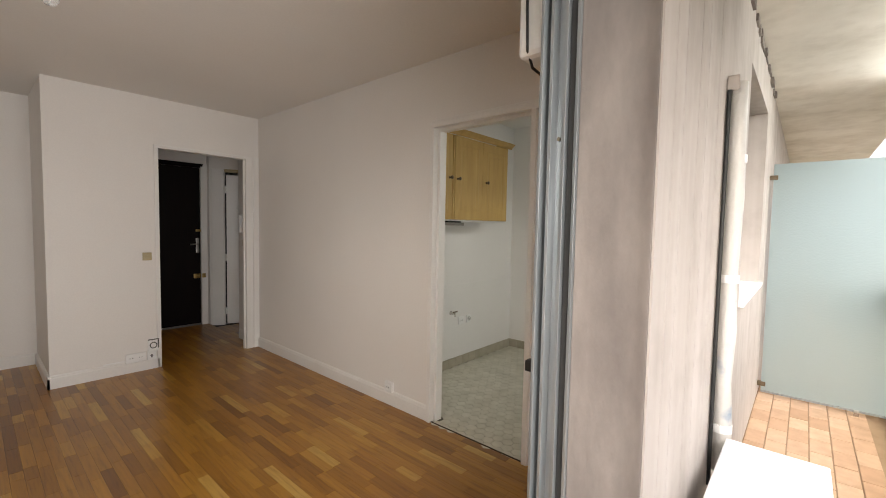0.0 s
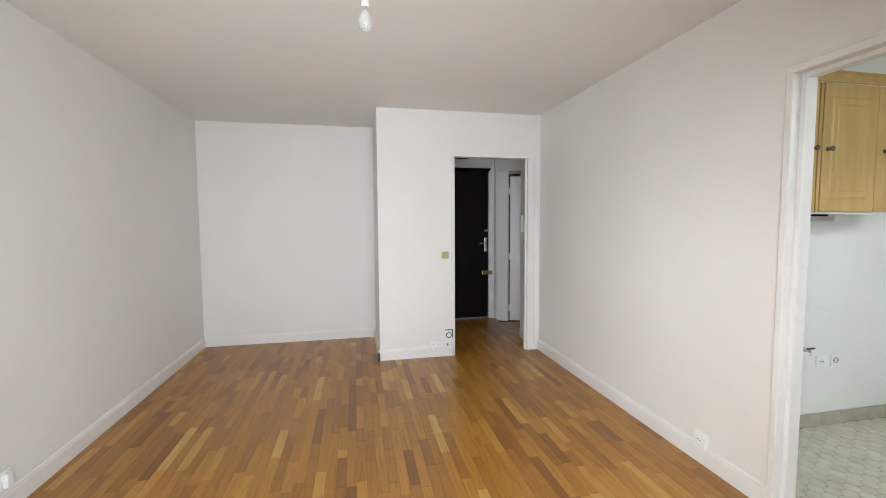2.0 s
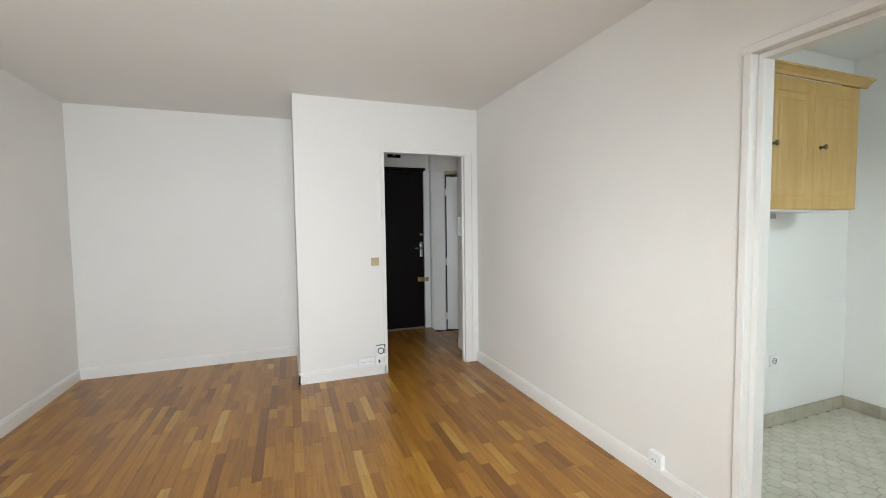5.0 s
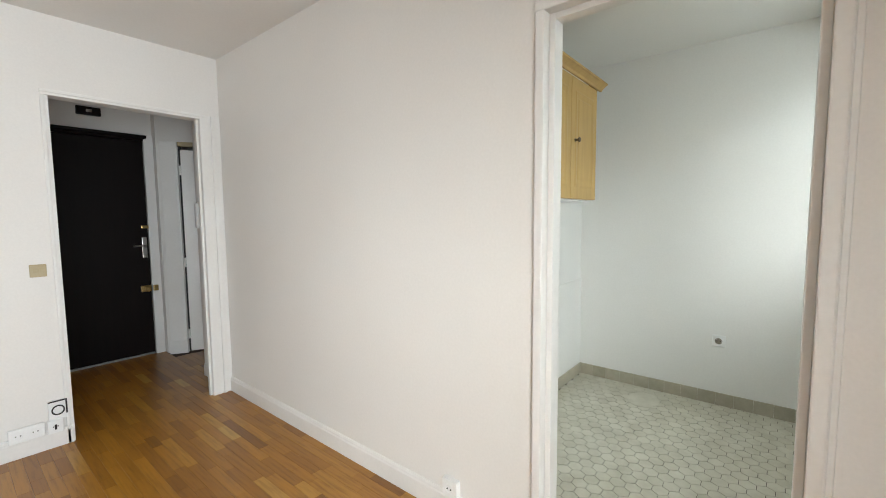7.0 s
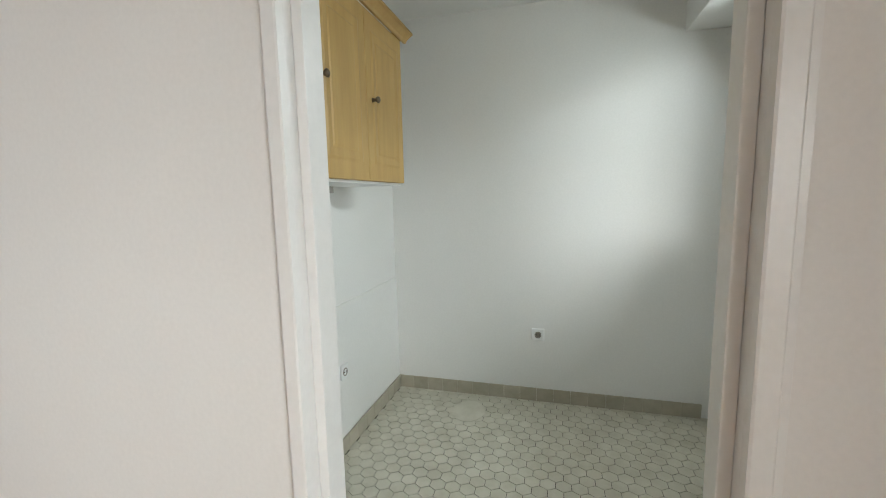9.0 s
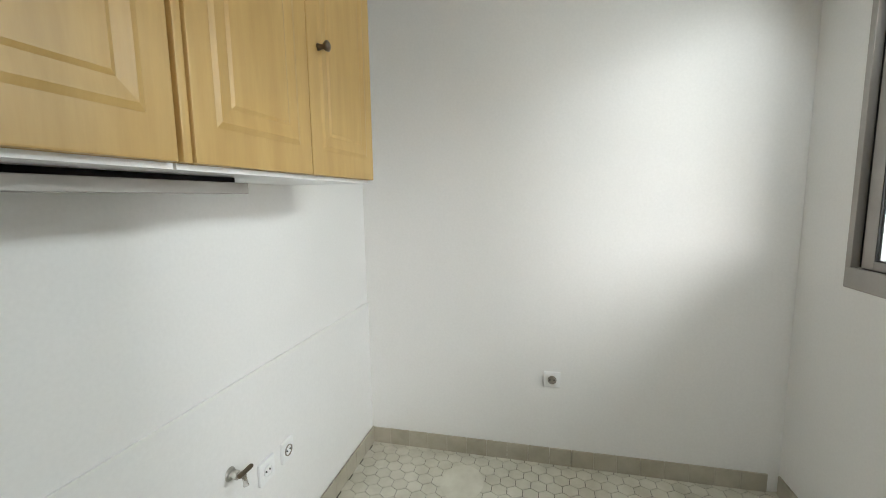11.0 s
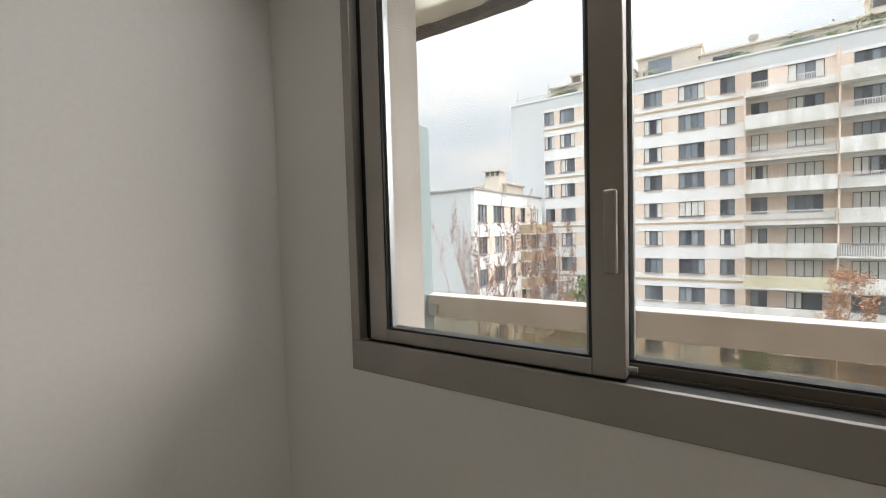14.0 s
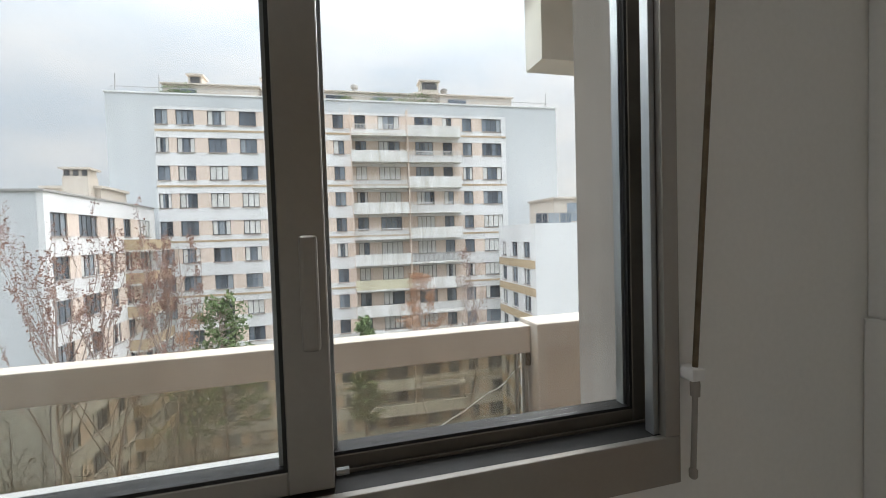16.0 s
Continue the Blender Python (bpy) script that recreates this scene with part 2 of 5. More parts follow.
RAIL_GLASS = glass("dirty_rail_glass", (0.74, 0.7, 0.61), 0.03, 0.24, (0.46, 0.42, 0.35))
FARGLASS, fn, fl, fb = shader("far_window_glass")
fb.inputs["Roughness"].default_value = 0.08
fl.new(ramp(fn, fl, fn.new("ShaderNodeObjectInfo").outputs["Random"], [(0.0, (0.04, 0.047, 0.058)), (0.3, (0.1, 0.122, 0.15)), (0.75, (0.23, 0.27, 0.31)), (1.0, (0.33, 0.37, 0.4))]), fb.inputs["Base Color"])
CURTAIN = surface("pale_curtain", (0.74, 0.74, 0.71), (0.6, 0.6, 0.57), 0.7, 0.6, 6, stretch=(6, 6, 0.2))
SILLG = surface("grey_window_sill", (0.42, 0.36, 0.32), (0.33, 0.28, 0.25), 0.8)
FROST, fn, fl, fb = shader("frosted_glass")
fb.inputs["Base Color"].default_value = (0.4, 0.49, 0.51, 1)
fb.inputs["Roughness"].default_value = 0.45
fb.inputs["Transmission Weight"].default_value = 0.55
fb.inputs["IOR"].default_value = 1.2
bump(fn, fl, fb, noise_node(fn, fl, 70, 4).outputs["Fac"], 0.5, 0.004)
GLASSBULB = glass("bulb_glass", (0.94, 0.95, 0.95), 0.03, 0.45, (0.85, 0.86, 0.86))
BWHITE = streaky("building_render", (0.8, 0.805, 0.8), (0.71, 0.715, 0.71), 0.85, 0.35, 0.05, 0.2)
BGREY = streaky("building_grey_render", (0.6, 0.625, 0.635), (0.54, 0.565, 0.575), 0.85, 0.35, 0.05, 0.2)
BPINK = streaky("building_pink_panel", (0.77, 0.64, 0.545), (0.69, 0.57, 0.48), 0.85, 0.6, 0.1, 0.2)
BOCHRE = streaky("building_ochre_band", (0.55, 0.43, 0.29), (0.46, 0.35, 0.22), 0.85, 0.6, 0.1, 0.2)
BSTAIN = streaky("building_stained_parapet", (0.8, 0.8, 0.78), (0.56, 0.54, 0.49), 0.85, 1.2, 0.3, 0.2)
FRAME_DARK = surface("dark_window_frame", (0.1, 0.1, 0.105), (0.07, 0.07, 0.075), 0.5)
ZINC = surface("roof_gravel", (0.42, 0.41, 0.39), (0.3, 0.29, 0.28), 0.8, 0.5, 8)
BARK = surface("grey_bark", (0.4, 0.32, 0.28), (0.27, 0.21, 0.18), 0.9, 3, 30, bumps=0.6, dist=0.02)
POD = surface("dry_brown_leaf", (0.34, 0.19, 0.14), (0.2, 0.1, 0.07), 0.8, 4, 20)
RUST = surface("rust_brown_leaf", (0.47, 0.26, 0.15), (0.33, 0.17, 0.09), 0.8, 4, 20)
NEEDLE = surface("green_needles", (0.17, 0.23, 0.085), (0.09, 0.14, 0.05), 0.7, 2, 12)
LAWN = surface("dull_lawn", (0.075, 0.075, 0.04), (0.05, 0.045, 0.028), 0.95, 0.3, 5)
SHRUB = surface("winter_shrub", (0.12, 0.09, 0.05), (0.065, 0.05, 0.03), 0.9, 1, 12)


# ---- mesh helpers ----
def bm_box(bm, x0, x1, y0, y1, z0, z1):
    vs = [bm.verts.new((x, y, z)) for z in (z0, z1) for x, y in ((x0, y0), (x1, y0), (x1, y1), (x0, y1))]
    for f in ((3, 2, 1, 0), (4, 5, 6, 7), (0, 1, 5, 4), (1, 2, 6, 5), (2, 3, 7, 6), (3, 0, 4, 7)):
        bm.faces.new([vs[i] for i in f])
    return vs


def boxes(*specs, bevel=0.0, segs=2):
    bm = bmesh.new()
    for s in specs:
        bm_box(bm, *s)
    if bevel:
        bmesh.ops.bevel(bm, geom=bm.edges[:], offset=bevel, segments=segs, affect="EDGES", profile=0.6)
    return bm


def rod(points, radius, sides=10, radii=None):
    """A round bar along points."""
    bm = bmesh.new()
    rings = []
    pts = [Vector(p) for p in points]
    for i, p in enumerate(pts):
        d = (pts[min(i + 1, len(pts) - 1)] - pts[max(i - 1, 0)]).normalized()
        side = d.cross(Vector((0, 0, 1))) if abs(d.z) < 0.95 else d.cross(Vector((1, 0, 0)))
        side.normalize()
        up = side.cross(d)
        r = radii[i] if radii else radius
        rings.append([bm.verts.new(p + r * (math.cos(2 * math.pi * k / sides) * side + math.sin(2 * math.pi * k / sides) * up)) for k in range(sides)])
    for a, b in zip(rings, rings[1:]):
        for k in range(sides):
            bm.faces.new((a[k], a[(k + 1) % sides], b[(k + 1) % sides], b[k]))
    bm.faces.new(rings[0][::-1])
    bm.faces.new(rings[-1])
    bmesh.ops.recalc_face_normals(bm, faces=bm.faces[:])
    return bm


def lathe(profile, centre, axis="z", sides=20):
    """A turned shape: (radius, height) pairs round an axis."""
    bm = bmesh.new()
    rings = []
    for r, h in profile:
        ring = []
        for k in range(sides):
            a = 2 * math.pi * k / sides
            c, s = r * math.cos(a), r * math.sin(a)
            v = {"z": (c, s, h), "y": (c, h, s), "x": (h, c, s)}[axis]
            ring.append(bm.verts.new(Vector(v) + Vector(centre)))
        rings.append(ring)
    for a, b in zip(rings, rings[1:]):
        for k in range(sides):
            bm.faces.new((a[k], a[(k + 1) % sides], b[(k + 1) % sides], b[k]))
    bm.faces.new(rings[0])
    bm.faces.new(rings[-1][::-1])
    bmesh.ops.recalc_face_normals(bm, faces=bm.faces[:])
    return bm


def strip(profile, start, end, out, up=(0, 0, 1)):
    """A moulding: (away, high) outline swept from start to end. out: the way from the wall."""
    bm = bmesh.new()
    s, e, o, u = (Vector(v) for v in (start, end, out, up))
    a = [bm.verts.new(s + o * p + u * h) for p, h in profile]
    b = [bm.verts.new(e + o * p + u * h) for p, h in profile]
    k = len(profile)
    for i in range(k):
        bm.faces.new((a[i], a[(i + 1) % k], b[(i + 1) % k], b[i]))
    bm.faces.new(a[::-1])
    bm.faces.new(b)
    bmesh.ops.recalc_face_normals(bm, faces=bm.faces[:])
    return bm


def mesh_of(name, bm, material):
    me = bpy.data.meshes.new(name)
    bm.to_mesh(me)
    bm.free()
    me.materials.append(material)
    return me


def smooth(ob):
    for p in ob.data.polygons:
        p.use_smooth = True
    return ob


def part(name, bm, material, parent=None, label=""):
    ob = new(name, bm if isinstance(bm, bpy.types.Mesh) else mesh_of(name, bm, material))
    if parent:
        ob.parent = parent
    if label:
        ob["label"] = label
    return ob


def thing(name, label, category, at=(0, 0, 0), rz=0.0, group=""):
    ob = new(name)
    ob.matrix_world = pose(*at, 0, 0, rz)
    return tagged(ob, label, category, group)


def setting(name, bm, material, label, category):
    return tagged(part(name, bm, material), label, category, kind="structure")


def wall_boxes(a0, a1, z0, z1, openings):
    """Rectangles (a0, a1, z0, z1) of a wall with openings (b0, b1, lo, hi) left out."""
    out, at = [], a0
    for b0, b1, lo, hi in sorted(openings):
        if b0 > at:
            out.append((at, b0, z0, z1))
        if lo > z0:
            out.append((b0, b1, z0, lo))
        if hi < z1:
            out.append((b0, b1, hi, z1))
        at = b1
    if a1 > at:
        out.append((at, a1, z0, z1))
    return out


# ---- structure ----
XL, PW, AW, CH = -3.612, 3.98, 4.88, 2.5          # living room: side wall, pier wall, alcove wall, ceiling
KX0, KX1, KY1 = 0.10, 2.02, 2.0                  # kitchen
FY = -0.31                                       # outer face of the facade
KD = (0.614, 1.378, 0.0, 2.056)                   # kitchen doorway
HD = (-0.94, -0.115, 0.0, 2.05)                  # hall doorway
BD = (-2.95, -1.12, 0.0, 2.22)                    # balcony door
KW = (0.568, 1.73, 1.03, 2.23)                   # kitchen window

setting("wall_left", boxes((XL - 0.12, XL, 0, AW + 0.12, 0, CH)), PAINT, "smooth white painted living room wall", "wall")
setting("wall_alcove", boxes((XL, -1.71, AW, AW + 0.12, 0, CH)), PAINT, "white painted back wall of the alcove", "wall")
bm = boxes((-1.71, -1.63, PW + 0.08, AW, 0, CH))
for a0, a1, z0, z1 in wall_boxes(-1.71, 0.0, 0, CH, [HD]):
    bm_box(bm, a0, a1, PW, PW + 0.08, z0, z1)
setting("wall_pier", bm, PAINT, "white painted pier wall with the hall doorway", "wall")
bm = bmesh.new()
for a0, a1, z0, z1 in wall_boxes(0.0, PW + 0.52, 0, CH, [KD]):
    bm_box(bm, 0.0, 0.05, a0, a1, z0, z1)
setting("wall_right", bm, PAINT, "white painted partition wall with the kitchen doorway", "wall")
bm = bmesh.new()
for a0, a1, z0, z1 in wall_boxes(0.0, KY1, 0, CH, [KD]):
    bm_box(bm, 0.05, KX0, a0, a1, z0, z1)
setting("wall_kitchen_west", bm, KPAINT, "white painted kitchen side of the partition", "wall")
setting("wall_kitchen_north", boxes((KX0, KX1, KY1, KY1 + 0.1, 0, CH), (KX0, KX1, KY1 - 0.007, KY1 + 0.001, 0.09, 0.81)), KPAINT, "white kitchen wall with a ledge line low down", "wall")
setting("wall_kitchen_east", boxes((KX1, KX1 + 0.12, 0, KY1 + 0.1, 0, CH)), KPAINT, "white painted end wall of the kitchen", "wall")
bm = bmesh.new()
for a0, a1, z0, z1 in wall_boxes(XL - 0.12, 0.05, 0, CH, [(BD[0] - 0.1, -0.98, 0.0, BD[3] + 0.06)]):
    bm_box(bm, a0, a1, -0.06, 0.0, z0, z1)
setting("wall_front", bm, PAINT, "white inner face of the window wall", "wall")
bm = bmesh.new()
for a0, a1, z0, z1 in wall_boxes(0.05, KX1 + 0.12, 0, CH, [KW]):
    bm_box(bm, a0, a1, -0.06, 0.0, z0, z1)
setting("wall_kitchen_front", bm, KPAINT, "white kitchen wall under and beside the window", "wall")
bm = bmesh.new()
for a0, a1, z0, z1 in wall_boxes(-5.0, 10.5, -0.25, 2.75, [(BD[0], BD[1], 0.0, BD[3]), (0.54, 1.735, 1.0, 2.24)]):
    bm_box(bm, a0, a1, FY, -0.06, z0, z1)
facade = setting("wall_facade", bm, FACADE, "streaked beige rendered balcony facade", "wall")
setting("jamb_lining", boxes((BD[1], BD[1] + 0.012, FY + 0.004, -0.134, 0, BD[3]), bevel=0.003), CONCRETE, "bare grey concrete reveal beside the balcony door", "wall").location.x = -0.012
# facade relief: shallow vertical boards cast in the render
bm = bmesh.new()
for k, x in enumerate((-1.0, -0.9, -0.72, -0.6, -0.4)):
    bm_box(bm, x, x + (0.07, 0.1, 0.06, 0.12, 0.1)[k], FY - 0.0008, FY + 0.002, 0, 2.49)
setting("facade_ribs", bm, FACADE, "shallow vertical ribs of the facade render", "wall")
# hall
setting("wall_hall_left", boxes((-1.12, -1.0, PW + 0.08, 5.62, 0, CH)), PAINT, "white painted hall wall", "wall")
bm = boxes((-1.0, -0.995, 5.5, 5.6, 0, CH), (0.001, 0.05, 5.4, 5.5, 0, CH), (-0.03, 0.02, 5.5, 5.6, 0, CH), (-0.995, -0.03, 5.5, 5.6, 2.13, CH), (-0.995, -0.03, 5.58, 5.62, 0, 2.13))
setting("wall_hall_end", bm, PAINT, "white wall round the entrance door", "wall")
setting("wall_hall_recess", boxes((0.05, 0.5, PW + 0.46, PW + 0.52, 0, CH), (0.44, 0.5, PW + 0.52, 5.62, 0, CH)), PAINT, "white wall of the hall recess", "wall")
setting("hall_backing", boxes((-1.12, 0.62, 5.9, 6.0, 0, CH), (0.5, 0.62, PW + 0.46, 6.0, -0.12, CH), (-1.12, 0.62, 5.62, 6.0, CH, CH + 0.12), (-1.12, 0.62, 5.6, 6.0, -0.12, -0.006), (-1.12, -1.0, 5.62, 5.9, 0, CH)), PAINT, "plain walls closing the closet behind the hall", "wall")
dg = setting("wall_hall_diagonal", boxes((0.0, 0.178, 0.0, 0.07, 0, CH), (0.178, 0.62, 0.0, 0.07, 2.05, CH)), PAINT, "short slanting hall wall over a door", "wall")
dg.matrix_world = pose(0.0, 5.375, 0, 0, 0, -33)

setting("ceiling", boxes((XL - 0.12, 0.05, -0.06, AW + 0.12, CH, CH + 0.12), (-1.12, 0.5, AW + 0.12, 5.62, CH, CH + 0.12), (0.05, 0.5, PW + 0.4, AW + 0.12, CH, CH + 0.12)), CEIL, "plain off-white painted ceiling", "ceiling")
setting("kitchen_ceiling", boxes((0.05, KX1 + 0.12, -0.06, KY1 + 0.1, CH, CH + 0.12)), KPAINT, "plain white kitchen ceiling", "ceiling")
setting("shutter_box", boxes((KX0, KX1, 0.0, 0.235, 2.235, CH), bevel=0.006), KPAINT, "white boxed-in shutter housing over the window", "shutter box")
kfloor = setting("kitchen_floor", boxes((KX0 - 0.1, KX1, 0.0, KY1, -0.12, -0.004)), GROUT, "pale hexagon tiles in dark worn grout", "floor")
floor = setting("floor", boxes((XL, 0.0, -0.134, AW, -0.12, -0.006), (-1.0, 0.44, AW, 5.6, -0.12, -0.006), (0.0, 0.44, PW + 0.46, AW, -0.12, -0.006)), GAP, "warm oak strip parquet with mixed staves", "floor")
setting("threshold_kitchen", boxes((-0.004, 0.006, KD[0], KD[1], -0.004, 0.003), bevel=0.001), GAP, "thin dark joint between parquet and tiles", "threshold")
setting("threshold_balcony", boxes((BD[0], BD[1], FY, -0.134, -0.12, 0.012), bevel=0.003), CONCRETE, "worn concrete threshold of the balcony door", "threshold")

# skirting and casings
BASE_PROFILE = [(0, 0), (0.016, 0), (0.016, 0.085), (0.012, 0.092), (0.012, 0.099), (0.006, 0.108), (0, 0.108)]
for k, (s, e, o) in enumerate((((XL, 0, 0), (XL, AW, 0), (1, 0, 0)), ((XL, AW, 0), (-1.71, AW, 0), (0, -1, 0)), ((-1.71, AW, 0), (-1.71, PW - 0.016, 0), (-1, 0, 0)),
                               ((-1.726, PW, 0), (HD[0], PW, 0), (0, -1, 0)), ((0, PW, 0), (0, KD[1] + 0.02, 0), (-1, 0, 0)), ((0, KD[0] - 0.041, 0), (0, 0, 0), (-1, 0, 0)),
                               ((0, PW + 0.5, 0), (0, PW + 0.09, 0), (-1, 0, 0)), ((-0.98, 0, 0), (0, 0, 0), (0, 1, 0)))):
    setting("baseboard", strip(BASE_PROFILE, s, e, o), TRIM, "white gloss-painted wooden skirting board", "skirting")


def casing(name, x, y0, y1, top, side, mat, label):
    """Moulded door casing on a wall across x: two uprights and a head. side: +1 or -1, the way it stands proud."""
    wide = [(0, -0.014), (0.02, -0.014), (0.022, -0.01), (0.022, 0.018), (0.018, 0.022), (0.006, 0.026), (0.006, 0.038), (0, 0.041)]
    prof = [(0, -0.014), (0.02, -0.014), (0.022, -0.01), (0.022, 0.015), (0.018, 0.02), (0, 0.02)]
    t = tagged(new(name), label, "door frame", kind="structure")
    part("upright", strip(wide, (x, y0, 0), (x, y0, top - 0.0145), (side, 0, 0), (0, -1, 0)), mat, t)
    part("upright", strip(prof, (x, y1, 0), (x, y1, top - 0.0145), (side, 0, 0), (0, 1, 0)), mat, t)
    part("head", strip(wide, (x, y0 - 0.041, top), (x, y1 + 0.02, top), (side, 0, 0), (0, 0, 1)), mat, t)
    return t


t = casing("door_frame_1", 0.0, KD[0], KD[1], KD[3], -1, TRIM, "white moulded casing of the open kitchen doorway")
part("lining", boxes((0.0005, KX0 + 0.004, KD[1] - 0.0135, KD[1] - 0.0005, 0, KD[3] - 0.0005), bevel=0.002), TRIM, t)
part("lining", boxes((0.0005, KX0 + 0.004, KD[0] + 0.0005, KD[0] + 0.0135, 0, KD[3] - 0.0005), bevel=0.002), TRIM, t)
part("lining", boxes((0.0005, KX0 + 0.003, KD[0] + 0.0135, KD[1] - 0.0135, KD[3] - 0.0135, KD[3] - 0.0005), bevel=0.002), TRIM, t)
part("stop", boxes((0.024, 0.088, KD[1] - 0.036, KD[1] - 0.0138, 0, KD[3] - 0.014), bevel=0.003), TRIM, t)
part("stop", boxes((0.024, 0.078, KD[0] + 0.0138, KD[0] + 0.036, 0, KD[3] - 0.014), bevel=0.003), TRIM, t)
part("stop", boxes((0.0245, 0.0775, KD[0] + 0.036, KD[1] - 0.036, KD[3] - 0.036, KD[3] - 0.0138), bevel=0.003), TRIM, t)
t = tagged(new("door_frame_3"), "white painted lining of the open hall doorway", "door frame", kind="structure")
part("lining", boxes((HD[1] - 0.025, HD[1] + 0.03, PW - 0.012, PW + 0.09, 0, HD[3] + 0.03), bevel=0.003), TRIM, t)
part("lining", boxes((HD[0] - 0.03, HD[1] - 0.025, PW - 0.012, PW + 0.09, HD[3] - 0.002, HD[3] + 0.03), bevel=0.003), TRIM, t)
part("lining", boxes((HD[0] - 0.012, HD[0] + 0.006, PW - 0.006, PW + 0.084, 0, HD[3]), bevel=0.002), TRIM, t)
part("stop", boxes((HD[1] - 0.04, HD[1] - 0.024, PW + 0.02, PW + 0.05, 0, HD[3] - 0.002), bevel=0.002), TRIM, t)
part("bead", boxes((HD[1] + 0.048, HD[1] + 0.07, PW - 0.02, PW - 0.0085, 0, HD[3] + 0.0295), bevel=0.004), TRIM, t)
part("bead", boxes((HD[0] - 0.0295, HD[1] + 0.0115, PW - 0.021, PW - 0.0125, HD[3] + 0.012, HD[3] + 0.0295), bevel=0.003), TRIM, t)
part("bead", boxes((HD[0] - 0.0295, HD[0] - 0.0125, PW - 0.016, PW - 0.0005, 0, HD[3] - 0.003), bevel=0.003), TRIM, t)
part("strip", boxes((HD[1] + 0.03, -0.001, PW - 0.008, PW - 0.0005, 0, HD[3] + 0.03), bevel=0.002), TRIM, t)

# ---- hall things ----
door = thing("entrance_door", "black-brown wooden entrance door, shut, with old locks", "door", (-0.045, 5.5, 0))
part("leaf", boxes((-0.9, -0.035, 0.0, 0.045, 0.02, 2.08), bevel=0.004), BLACK, door)
part("cornice", strip([(0, 0), (0.02, 0), (0.03, 0.02), (0.05, 0.03), (0.055, 0.05), (0, 0.05)], (-0.9, 0.0, 2.08), (-0.012, 0.0, 2.08), (0, -1, 0)), BLACK, door, "black moulded cornice")
plate = part("lock_plate", boxes((-0.09, -0.05, -0.008, 0.0, 0.96, 1.16), bevel=0.004), CHROME, door, "dull metal lock plate")
part("lever", rod([(-0.07, -0.006, 1.08), (-0.07, -0.045, 1.08), (-0.09, -0.05, 1.08), (-0.17, -0.05, 1.078)], 0.009), CHROME, plate)
latch = part("latch_lock", boxes((-0.125, -0.04, -0.03, 0.0, 0.63, 0.69), bevel=0.006), BRASS, door, "worn brass rim lock")
part("knob", lathe([(0.012, 0), (0.012, -0.02), (0.026, -0.03), (0.026, -0.05), (0.016, -0.056)], (-0.08, -0.03, 0.66), "y", 16), BRASS, latch)
part("bolt", boxes((-0.09, -0.02, -0.02, 0.0, 1.245, 1.275), bevel=0.005), BRASS, door, "small brass slide bolt")
part("draught_strip", boxes((-0.9, -0.035, -0.012, 0.0, 0.0, 0.018), bevel=0.003), ALU_PALE, door, "pale metal strip along the foot")
t = tagged(new("door_frame_4"), "white painted frame of the entrance door", "door frame", kind="structure")
part("upright", boxes((-0.078, -0.001, 5.47, 5.499, 0, 2.14), bevel=0.004), TRIM, t)
part("keeper", boxes((-0.075, -0.035, 5.442, 5.47, 0.635, 0.69), bevel=0.004), BRASS, t, "brass lock keeper")
vent = thing("door_closer_box", "small black box fixed over the entrance door", "box", (-0.47, 5.5, 2.29))
part("housing", boxes((-0.085, 0.085, -0.04, 0.0, -0.035, 0.035), bevel=0.006), BLACK, vent)
part("label_plate", boxes((-0.02, 0.02, -0.042, -0.0395, -0.012, 0.012)), CHROME, vent)

side = thing("hall_door", "white hall door standing slightly ajar in a slanting wall", "door", (0.0, 5.375, 0), -33)
part("post", boxes((0.028, 0.177, -0.033, -0.0005, 0, 2.075), bevel=0.006), TRIM, side)
part("bead", boxes((0.15, 0.172, -0.042, -0.0335, 0.13, 2.07), bevel=0.004), TRIM, side)
part("plinth", boxes((0.022, 0.179, -0.045, -0.0335, 0, 0.125), bevel=0.004), TRIM, side)
# the yellow stands for warm light glimpsed in the gap over the leaf
part("head", boxes((0.1785, 0.6, -0.028, 0.03, 2.035, 2.075), bevel=0.004), BEIGE_PL, side, "head piece, yellow as the warm light over the leaf")
# black strip added as the shadow between post and leaf
part("shadow_strip", boxes((0.1785, 0.2, 0.004, 0.028, 0.01, 2.03)), RUBBER, side, "dark strip for the shadow in the gap")
leaf_part = part("leaf", boxes((0.0, 0.44, 0.0, 0.035, 0.012, 2.0), bevel=0.003), TRIM, side)
leaf_part.matrix_basis = pose(0.2, -0.02, 0, 0, 0, 9)
for z in (0.14, 0.86, 1.76):
    part("hinge", lathe([(0.01, 0), (0.01, 0.09)], (0.188, -0.016, z), "z", 10), TRIM, side)
setting("hall_closet_back", boxes((0.44, 0.5, 5.6, 5.9, 0, CH), (-0.1, 0.5, 5.85, 5.9, 0, CH)), KPAINT, "unlit closet wall behind the hall door", "wall")

phone = thing("intercom_handset", "white wall intercom handset on the hall wall", "intercom", (0.0, 4.36, 1.36))
part("base", boxes((-0.03, 0.0, -0.045, 0.045, -0.11, 0.11), bevel=0.008), WHITE_PL, phone)
part("handset", boxes((-0.06, -0.028, -0.02, 0.025, -0.1, 0.1), bevel=0.012, segs=3), WHITE_PL, phone)
sw = thing("hall_switch", "small yellowed light switch on the hall wall", "light switch", (0.0, 4.36, 1.14))
part("plate", boxes((-0.009, 0.0, -0.035, 0.035, -0.035, 0.035), bevel=0.003), BEIGE_PL, sw)
part("rocker", boxes((-0.014, -0.008, -0.012, 0.012, -0.02, 0.02), bevel=0.002), BEIGE_PL, sw)

